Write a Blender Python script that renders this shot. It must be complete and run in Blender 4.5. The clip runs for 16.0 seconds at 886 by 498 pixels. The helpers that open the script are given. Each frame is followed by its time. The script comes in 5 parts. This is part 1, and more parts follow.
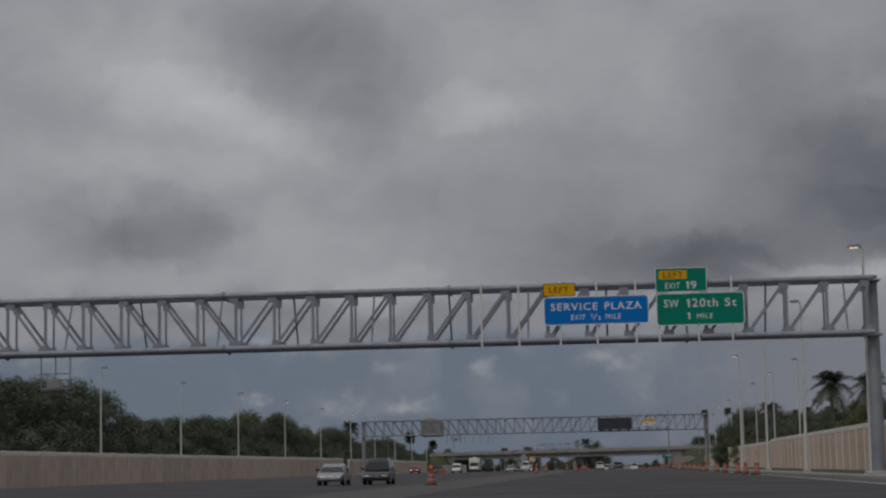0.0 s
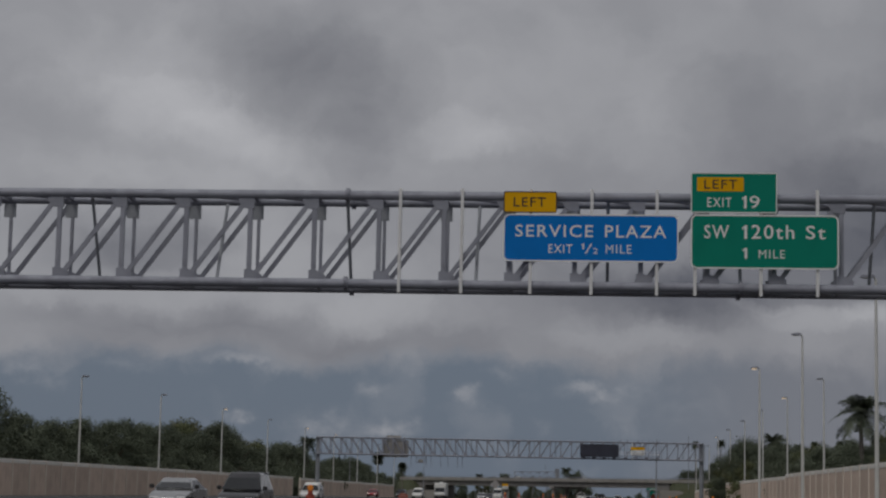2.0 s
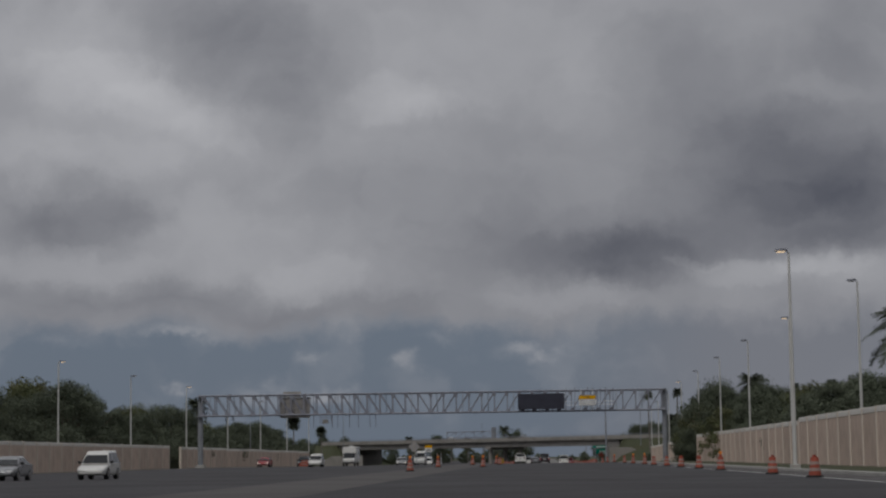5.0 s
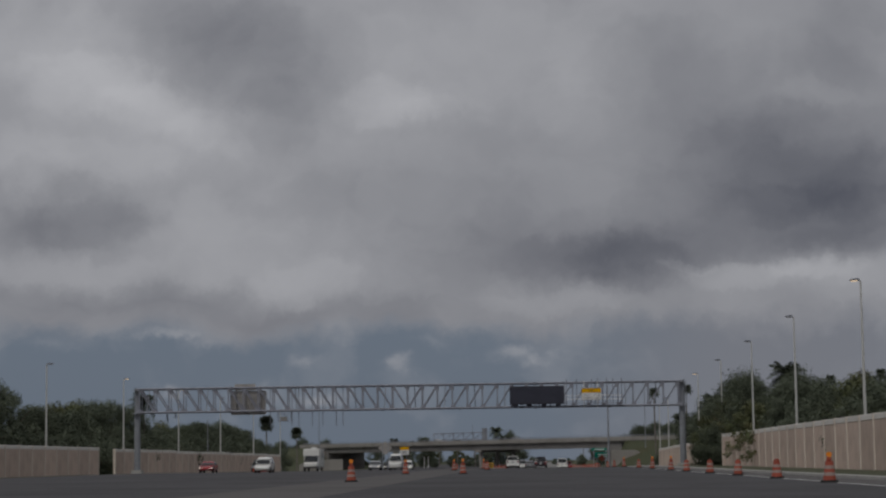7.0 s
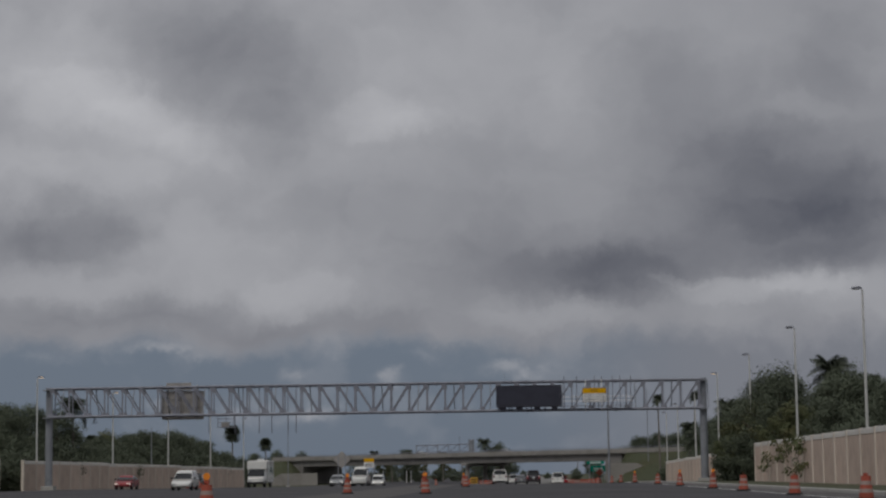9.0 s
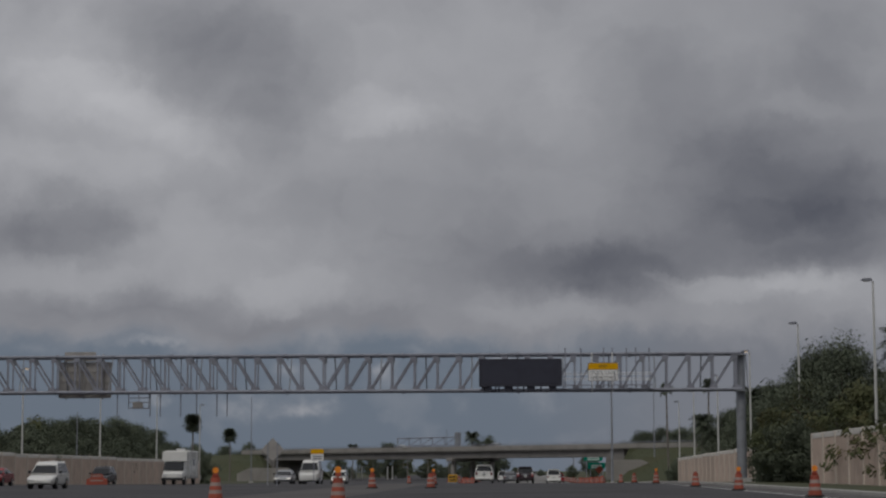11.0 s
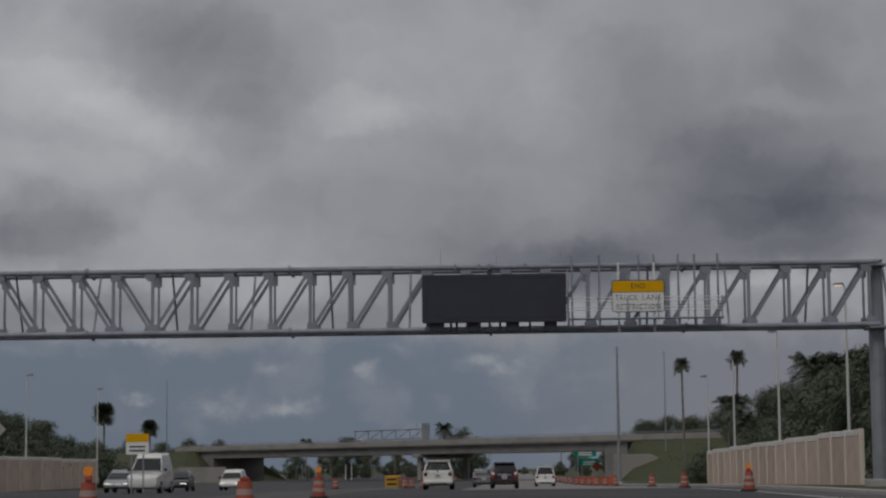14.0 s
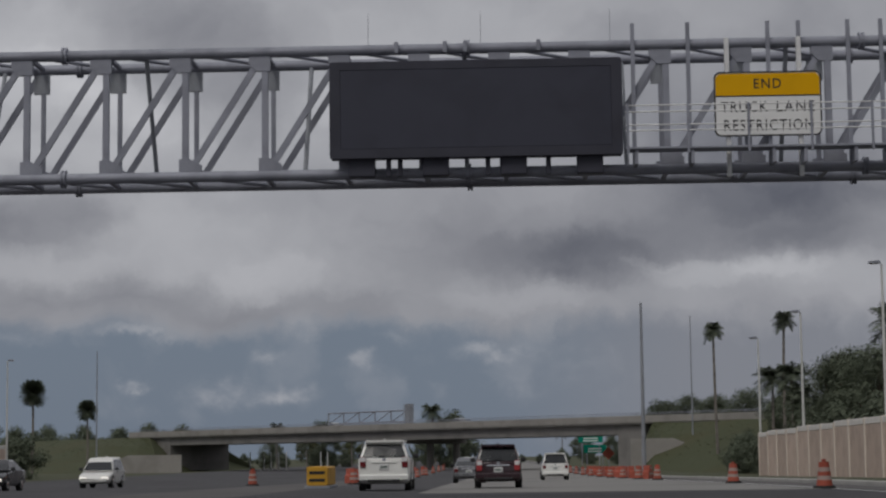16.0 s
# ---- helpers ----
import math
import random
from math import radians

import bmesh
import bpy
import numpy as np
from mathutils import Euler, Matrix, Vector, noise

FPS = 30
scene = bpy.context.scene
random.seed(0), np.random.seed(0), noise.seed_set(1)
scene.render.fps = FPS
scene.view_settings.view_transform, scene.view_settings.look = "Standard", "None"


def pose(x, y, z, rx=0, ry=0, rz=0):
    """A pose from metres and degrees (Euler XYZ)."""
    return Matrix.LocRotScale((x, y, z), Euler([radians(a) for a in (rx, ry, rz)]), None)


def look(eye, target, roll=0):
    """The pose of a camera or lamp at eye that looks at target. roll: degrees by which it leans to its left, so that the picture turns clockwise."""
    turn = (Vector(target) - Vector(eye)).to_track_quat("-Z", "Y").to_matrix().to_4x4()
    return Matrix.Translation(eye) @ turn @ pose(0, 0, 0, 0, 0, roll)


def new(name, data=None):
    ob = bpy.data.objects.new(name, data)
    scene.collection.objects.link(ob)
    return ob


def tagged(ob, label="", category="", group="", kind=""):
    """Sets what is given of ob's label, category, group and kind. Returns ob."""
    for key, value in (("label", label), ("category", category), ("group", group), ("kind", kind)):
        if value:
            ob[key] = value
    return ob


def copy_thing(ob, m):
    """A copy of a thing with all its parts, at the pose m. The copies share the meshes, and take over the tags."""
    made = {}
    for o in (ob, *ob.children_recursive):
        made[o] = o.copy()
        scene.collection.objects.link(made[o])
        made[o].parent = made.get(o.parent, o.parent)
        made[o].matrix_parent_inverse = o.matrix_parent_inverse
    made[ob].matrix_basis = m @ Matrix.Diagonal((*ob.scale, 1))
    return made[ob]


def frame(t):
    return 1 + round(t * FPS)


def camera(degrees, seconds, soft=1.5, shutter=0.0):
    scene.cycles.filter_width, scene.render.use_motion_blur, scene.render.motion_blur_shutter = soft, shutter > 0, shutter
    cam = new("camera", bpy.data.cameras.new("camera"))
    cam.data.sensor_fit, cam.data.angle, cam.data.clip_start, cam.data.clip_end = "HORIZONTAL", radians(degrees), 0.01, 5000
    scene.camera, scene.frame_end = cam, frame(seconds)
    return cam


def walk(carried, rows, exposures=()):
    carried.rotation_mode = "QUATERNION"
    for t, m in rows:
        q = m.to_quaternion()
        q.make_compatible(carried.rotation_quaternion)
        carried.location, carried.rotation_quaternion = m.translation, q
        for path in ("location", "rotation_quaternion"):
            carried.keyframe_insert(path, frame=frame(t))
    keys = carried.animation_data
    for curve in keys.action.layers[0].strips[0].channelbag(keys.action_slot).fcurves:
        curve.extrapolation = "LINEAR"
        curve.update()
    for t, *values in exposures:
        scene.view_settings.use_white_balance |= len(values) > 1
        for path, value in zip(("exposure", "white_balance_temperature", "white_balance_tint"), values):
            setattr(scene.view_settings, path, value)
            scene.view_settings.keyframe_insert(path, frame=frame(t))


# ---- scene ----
cam = camera(25.4, 16.0, soft=2.3)
PATH = [
    (0, (0.19, 2.424, 1.045), (0.02, 4.405, 1.266), -1.2),
    (0.5, (0.052, 14.061, 1.072), (-0.115, 16.039, 1.315), -1.3),
    (1, (-0.164, 25.684, 1.068), (-0.328, 27.662, 1.316), -0.5),
    (1.5, (-0.24, 37.131, 1.015), (-0.406, 39.105, 1.292), 2.0),
    (2, (-0.436, 48.817, 1.031), (-0.595, 50.795, 1.277), 1.2),
    (2.5, (-0.479, 60.532, 1.079), (-0.611, 62.514, 1.312), 0.6),
    (3, (-0.47, 72.363, 1.071), (-0.586, 74.347, 1.291), -0.0),
    (3.5, (-0.404, 84.377, 1.078), (-0.5, 86.363, 1.297), -0.0),
    (4, (-0.486, 95.16, 1.054), (-0.579, 97.147, 1.262), -0.9),
    (6.5, (-1.089, 153.542, 1.082), (-1.18, 155.529, 1.298), -0.6),
    (7, (-0.992, 165.26, 1.084), (-1.078, 167.246, 1.298), -0.8),
    (7.5, (-1.061, 176.692, 1.078), (-1.134, 178.683, 1.249), -1.0),
    (8, (-0.911, 188.168, 1.069), (-0.978, 190.155, 1.288), -0.5),
    (8.5, (-0.942, 199.631, 1.084), (-1.019, 201.616, 1.312), -0.8),
    (11, (-0.603, 258.4, 1.077), (-0.675, 260.386, 1.301), -0.2),
    (11.5, (-0.418, 270.955, 1.079), (-0.481, 272.942, 1.299), -0.3),
    (12, (-0.392, 283.474, 1.072), (-0.454, 285.46, 1.292), -0.2),
    (12.5, (-0.31, 296.322, 1.077), (-0.365, 298.309, 1.298), 0.0),
    (13, (-0.097, 309.504, 1.089), (-0.151, 311.49, 1.317), -0.3),
    (13.5, (0.084, 322.554, 1.107), (0.033, 324.542, 1.318), -0.8),
    (14, (-0.003, 334.554, 1.097), (-0.056, 336.541, 1.319), -0.6),
    (14.5, (0.141, 347.51, 1.05), (0.093, 349.497, 1.271), -0.8),
    (15, (0.283, 360.483, 1.068), (0.223, 362.47, 1.292), -0.5),
    (15.5, (0.284, 373.424, 1.109), (0.219, 375.412, 1.321), -0.5),
    (16, (0.252, 386.566, 1.01), (0.203, 388.554, 1.22), -0.7),
]
EXPOSURES = ((0, -0.06), (0.5, -0.06), (1, 0.0), (1.5, -0.02), (2, -0.08), (2.5, 0.02), (3, 0.1), (3.5, 0.16), (4, 0.03), (6.5, -0.08), (7.5, -0.05), (8.5, 0.04), (11, -0.02), (12, -0.07), (13.5, -0.07), (14.5, 0.03), (15, 0.04), (15.5, -0.02), (16, 0.2))
walk(cam, [(t, look(eye, target, roll)) for t, eye, target, roll in PATH], EXPOSURES)

# ---- world, sun, exposure ----
SUN_EL, SUN_AZ = radians(52), radians(205)

world = bpy.data.worlds.new("overcast_sky")
scene.world = world
world.use_nodes = True


class Nodes:
    """Short hand for building node trees."""

    def __init__(self, tree):
        self.t = tree
        self.n = tree.nodes
        self.l = tree.links

    def put(self, socket, value):
        if isinstance(value, bpy.types.NodeSocket):
            self.l.new(value, socket)
        else:
            socket.default_value = value

    def math(self, op, a, b=0.0, clamp=False):
        k = self.n.new("ShaderNodeMath")
        k.operation, k.use_clamp = op, clamp
        self.put(k.inputs[0], a), self.put(k.inputs[1], b)
        return k.outputs[0]

    def vec(self, op, a, b=(0, 0, 0)):
        k = self.n.new("ShaderNodeVectorMath")
        k.operation = op
        self.put(k.inputs[0], a), self.put(k.inputs[1], b)
        return k.outputs["Value"] if op in ("LENGTH", "DOT_PRODUCT") else k.outputs[0]

    def noise(self, vector, scale, detail=4.0, rough=0.55, distort=0.0):
        k = self.n.new("ShaderNodeTexNoise")
        if vector is not None:
            self.l.new(vector, k.inputs["Vector"])
        k.inputs["Scale"].default_value, k.inputs["Detail"].default_value = scale, detail
        k.inputs["Roughness"].default_value, k.inputs["Distortion"].default_value = rough, distort
        return k

    def ramp(self, value, lo, hi, out_lo=0.0, out_hi=1.0):
        k = self.n.new("ShaderNodeMapRange")
        k.interpolation_type = "SMOOTHSTEP"
        self.put(k.inputs["Value"], value)
        for key, v in (("From Min", lo), ("From Max", hi), ("To Min", out_lo), ("To Max", out_hi)):
            k.inputs[key].default_value = v
        return k.outputs[0]

    def mix(self, factor, a, b, blend="MIX"):
        k = self.n.new("ShaderNodeMix")
        k.data_type, k.blend_type = "RGBA", blend
        self.put(k.inputs[0], factor), self.put(k.inputs[6], a), self.put(k.inputs[7], b)
        return k.outputs[2]


# cloud forms: azimuth and elevation in degrees (0 azimuth is down the road, right is positive),
# half widths in degrees, and how much lighter or darker the cloud deck is there
DARK_CLOUDS = (
    (-8.3, 11.5, 2.4, 1.7, -0.062),
    (-7.1, 9.8, 1.3, 1.3, -0.058),
    (-9.1, 12.4, 2.5, 1.4, -0.050),
    (-9.6, 13.2, 2.9, 1, -0.030),
    (-5.5, 11.5, 1.1, 1.3, -0.030),
    (-14.1, 7.3, 2.9, 1.3, -0.060),
    (-12.7, 7.0, 2.1, 0.7, -0.043),
    (9.3, 7.9, 3.5, 1.4, -0.051),
    (7.2, 8.5, 3.2, 2, -0.038),
    (9.5, 7.2, 3.9, 0.7, -0.034),
    (6.6, 10.3, 3.5, 2.1, -0.021),
    (1.8, 5.8, 3.8, 0.8, -0.064),
    (0.6, 6.3, 3.5, 1, -0.025),
    (4.4, 6.1, 3.9, 0.8, -0.034),
)
GREY_CLOUDS = (
    (6, 7.4, 7.8, 2.8, -0.045),
    (9, 9.5, 5.0, 3.8, -0.020),
    (3.1, 5.1, 2.0, 0.5, -0.040),
    (-4.5, 7.8, 2.6, 1.1, -0.030),
    (-1, 7.4, 2.5, 1.1, -0.028),
    (-3.2, 6.5, 2.0, 0.5, -0.020),
    (-12.2, 4.9, 5.1, 0.5, -0.035),
    (-4, 4.3, 4.4, 0.5, -0.035),
    (9.8, 6.2, 2.5, 0.5, -0.045),
    (5.9, 6.4, 2.5, 0.9, -0.020),
    (9.3, 12.5, 1.2, 1.5, -0.030),
    (4, 11.5, 1.2, 2.2, -0.018),
    (8.8, 11.1, 1.1, 1.0, -0.025),
    (-10.4, 4.3, 5.4, 0.5, -0.030),
    (2.9, 13, 3.8, 1.2, -0.012),
)
BRIGHT_CLOUDS = (
    (-11.5, 10.6, 5.0, 3.8, 0.034),
    (-2.5, 12.5, 6.0, 2.4, 0.016),
    (-4, 10.4, 1.6, 0.8, 0.074),
    (-2.8, 10.2, 1.0, 0.5, 0.041),
    (-13.1, 11.1, 2.2, 1.2, 0.061),
    (-13.8, 12.5, 2.2, 1.2, 0.041),
    (-11, 10.3, 1.6, 0.8, 0.054),
    (-9.3, 9.7, 1.6, 0.7, 0.047),
    (-13.7, 8.7, 3.4, 0.8, 0.041),
    (-6.3, 8.9, 3.0, 0.8, 0.041),
    (8.2, 5.3, 1.2, 0.4, 0.088),
    (6.5, 5.1, 1.7, 0.5, 0.068),
    (5.1, 5.5, 1.0, 0.2, 0.041),
    (9.6, 4.8, 1.6, 0.7, 0.041),
    (1, 4.6, 2.4, 0.4, 0.041),
    (-13, 5.6, 4.0, 0.6, 0.047),
    (-6.4, 5.3, 1.6, 0.7, 0.047),
    (-8.5, 6.5, 3.1, 0.7, 0.020),
    (-0.3, 11.7, 2.4, 2.4, 0.019),
    (8.4, 10.4, 1.2, 0.4, 0.041),
)
# small clouds low over the horizon, likewise
PUFFS = (
    (-10.1, 3.5, 1.2, 0.2, 0.8),
    (-6.7, 3.0, 0.6, 0.2, 0.7),
    (-3.8, 2.65, 0.4, 0.22, 0.75),
    (-0.1, 3.2, 1.0, 0.3, 1),
    (-10.1, 2.0, 0.5, 0.2, 1),
    (-6.2, 1.9, 0.9, 0.3, 0.85),
    (-8.0, 1.8, 0.7, 0.4, 0.35),
    (0.6, 1.9, 0.7, 0.5, 0.4),
    (-1.6, 1.9, 0.5, 0.3, 0.4),
    (-5.3, 3.4, 0.7, 0.2, 0.35),
    (2.3, 2.7, 1.3, 1.0, 0.3),
    (-2.8, 3.4, 0.8, 0.2, 0.4),
    (-13.5, 3.4, 1.0, 0.2, 0.4),
    (-16.2, 3.4, 1.0, 0.4, 0.6),
    (-7.5, 2.1, 0.9, 0.4, 0.5),
)

w = Nodes(world.node_tree)
w.n.clear()
direction = w.n.new("ShaderNodeTexCoord").outputs["Generated"]
wisp = w.noise(direction, 15.0, 8.0, 0.62)
fine_wisp = w.noise(direction, 68.0, 5.0, 0.6)
bent = w.vec("ADD", direction, w.vec("MULTIPLY", w.vec("SUBTRACT", wisp.outputs["Color"], (0.5, 0.5, 0.5)), (0.055, 0.02, 0.045)))
bent = w.vec("ADD", bent, w.vec("MULTIPLY", w.vec("SUBTRACT", fine_wisp.outputs["Color"], (0.5, 0.5, 0.5)), (0.006, 0.004, 0.005)))
deck = w.noise(w.vec("MULTIPLY", bent, (1.0, 1.0, 1.5)), 10.0, 4.0, 0.45).outputs["Fac"]
lump = w.noise(w.vec("MULTIPLY", bent, (1.0, 1.0, 1.3)), 26.0, 4.0, 0.45).outputs["Fac"]


def lobe(az, el, wa, we):
    """A form round one direction of the sky, with a ragged edge."""
    a, e = radians(az), radians(el)
    centre = (math.sin(a) * math.cos(e), math.cos(a) * math.cos(e), math.sin(e))
    d = w.vec("MULTIPLY", w.vec("SUBTRACT", bent, centre), (1 / radians(wa), 1.5, 1 / radians(we)))
    return w.math("EXPONENT", w.math("MULTIPLY", w.vec("DOT_PRODUCT", d, d), -1.0))


light = w.math("ADD", 0.298, w.math("MULTIPLY", w.math("SUBTRACT", w.ramp(deck, 0.36, 0.64), 0.5), 0.016))
light = w.math("ADD", light, w.math("MULTIPLY", w.math("SUBTRACT", w.ramp(lump, 0.33, 0.67), 0.5), 0.026))
crisp = w.noise(w.vec("MULTIPLY", bent, (1.0, 1.0, 1.6)), 16.0, 5.0, 0.5).outputs["Fac"]
light = w.math("ADD", light, w.math("MULTIPLY", w.math("SUBTRACT", w.ramp(crisp, 0.44, 0.57), 0.5), 0.014))
ragged = w.math("MULTIPLY", w.math("SUBTRACT", lump, 0.5), 1.6)
for az, el, wa, we, gain in DARK_CLOUDS + GREY_CLOUDS + BRIGHT_CLOUDS:
    form = lobe(az, el, wa, we)
    edge = w.ramp(w.math("ADD", form, w.math("MULTIPLY", ragged, form)), 0.28, 0.62)
    form = w.math("ADD", w.math("MULTIPLY", form, 0.75), w.math("MULTIPLY", edge, 0.35))
    light = w.math("ADD", light, w.math("MULTIPLY", form, gain))
height = w.n.new("ShaderNodeSeparateXYZ")
w.l.new(bent, height.inputs[0])
light = w.math("MAXIMUM", w.math("SUBTRACT", light, w.ramp(height.outputs["Z"], 0.12, 0.065, 0.0, 0.03)), 0.08)
cloud = w.n.new("ShaderNodeCombineColor")
for i, (k, c) in enumerate(((1.0, -0.007), (0.995, -0.001), (1.0, 0.021))):
    w.put(cloud.inputs[i], w.math("ADD", w.math("MULTIPLY", light, k), c))

sky = w.n.new("ShaderNodeTexSky")
sky.sky_type, sky.sun_disc = "NISHITA", False
sky.sun_elevation, sky.sun_rotation = SUN_EL, SUN_AZ
sky.air_density, sky.dust_density = 1.0, 2.0
clear = w.mix(1.0, sky.outputs[0], (0.020, 0.0205, 0.0215, 1), "MULTIPLY")
haze = w.mix(0.85, clear, (0.146, 0.178, 0.228, 1))
haze = w.mix(w.ramp(height.outputs["X"], -0.02, 0.12), haze, (0.178, 0.188, 0.216, 1))
tuft = w.noise(w.vec("MULTIPLY", direction, (1.0, 1.0, 1.5)), 84.0, 4.0, 0.55).outputs["Fac"]
white = 0.0
for az, el, wa, we, gain in PUFFS:
    white = w.math("ADD", white, w.math("MULTIPLY", lobe(az, el, wa, we), gain))
white = w.math("MULTIPLY", w.ramp(w.math("MULTIPLY", white, w.ramp(tuft, 0.30, 0.70, 0.55, 1.25)), 0.02, 1.15), 0.66)
white = w.math("ADD", white, w.math("MULTIPLY", w.ramp(lump, 0.50, 0.72), 0.20))
band = w.mix(w.math("MINIMUM", white, 0.8), haze, (0.31, 0.318, 0.345, 1))
lift = w.math("ADD", height.outputs["Z"], w.math("MULTIPLY", w.math("SUBTRACT", lump, 0.5), 0.012))
sky_colour = w.mix(w.ramp(lift, 0.058, 0.074), band, cloud.outputs[0])
back = w.n.new("ShaderNodeBackground")
w.l.new(sky_colour, back.inputs["Color"])
back.inputs["Strength"].default_value = 1.0
w.l.new(back.outputs[0], w.n.new("ShaderNodeOutputWorld").inputs[0])

sun = new("sun", bpy.data.lights.new("sun", "SUN"))
sun.data.energy, sun.data.angle, sun.data.color = 0.9, radians(25), (1.0, 0.96, 0.9)
sun.matrix_world = Matrix.Rotation(-SUN_AZ, 4, "Z") @ Matrix.Rotation(radians(90) - SUN_EL, 4, "X").inverted()


# ---- materials ----
def material(name, colour, rough=0.6, metal=0.0, vary=0.12, grain=8.0, stain=0.6, bump=0.0, each=0.0, second=None, coat=0.0, shine=0.4, coords="Object"):
    """A procedural surface: colour with stains at one scale and grain at another, relief, and a change from piece to piece."""
    m = bpy.data.materials.new(name)
    m.use_nodes = True
    g = Nodes(m.node_tree)
    shader = g.n["Principled BSDF"]
    at = g.n.new("ShaderNodeTexCoord").outputs[coords]
    fine = g.noise(at, grain, 5.0, 0.6).outputs["Fac"]
    broad = g.noise(at, stain, 3.0, 0.55, 0.4).outputs["Fac"]
    dark = tuple(c * (1 - vary) for c in colour) + (1,)
    lite = tuple(min(1, c * (1 + vary)) for c in colour) + (1,)
    tone = g.mix(fine, dark, lite)
    other = second or tuple(c * (1 - 1.6 * vary) for c in colour)
    tone = g.mix(g.math("MULTIPLY", g.ramp(broad, 0.42, 0.68), 0.75), tone, tuple(other) + (1,))
    if each:
        info = g.n.new("ShaderNodeObjectInfo").outputs["Random"]
        tone = g.mix(1.0, tone, g.ramp(info, 0, 1, 1 - each, 1 + each), "MULTIPLY")
    g.l.new(tone, shader.inputs["Base Color"])
    shader.inputs["Metallic"].default_value = metal
    g.l.new(g.ramp(broad, 0.2, 0.8, max(0.02, rough - 0.1), min(1, rough + 0.1)), shader.inputs["Roughness"])
    shader.inputs["Specular IOR Level"].default_value = shine
    if coat:
        shader.inputs["Coat Weight"].default_value = coat
        shader.inputs["Coat Roughness"].default_value = 0.06
    if bump:
        b = g.n.new("ShaderNodeBump")
        b.inputs["Strength"].default_value, b.inputs["Distance"].default_value = 0.6, bump
        g.l.new(fine, b.inputs["Height"])
        g.l.new(b.outputs[0], shader.inputs["Normal"])
    return m


def glow(name, colour, strength):
    m = bpy.data.materials.new(name)
    m.use_nodes = True
    shader = m.node_tree.nodes["Principled BSDF"]
    shader.inputs["Base Color"].default_value = tuple(colour) + (1,)
    shader.inputs["Emission Color"].default_value = tuple(colour) + (1,)
    shader.inputs["Emission Strength"].default_value = strength
    return m


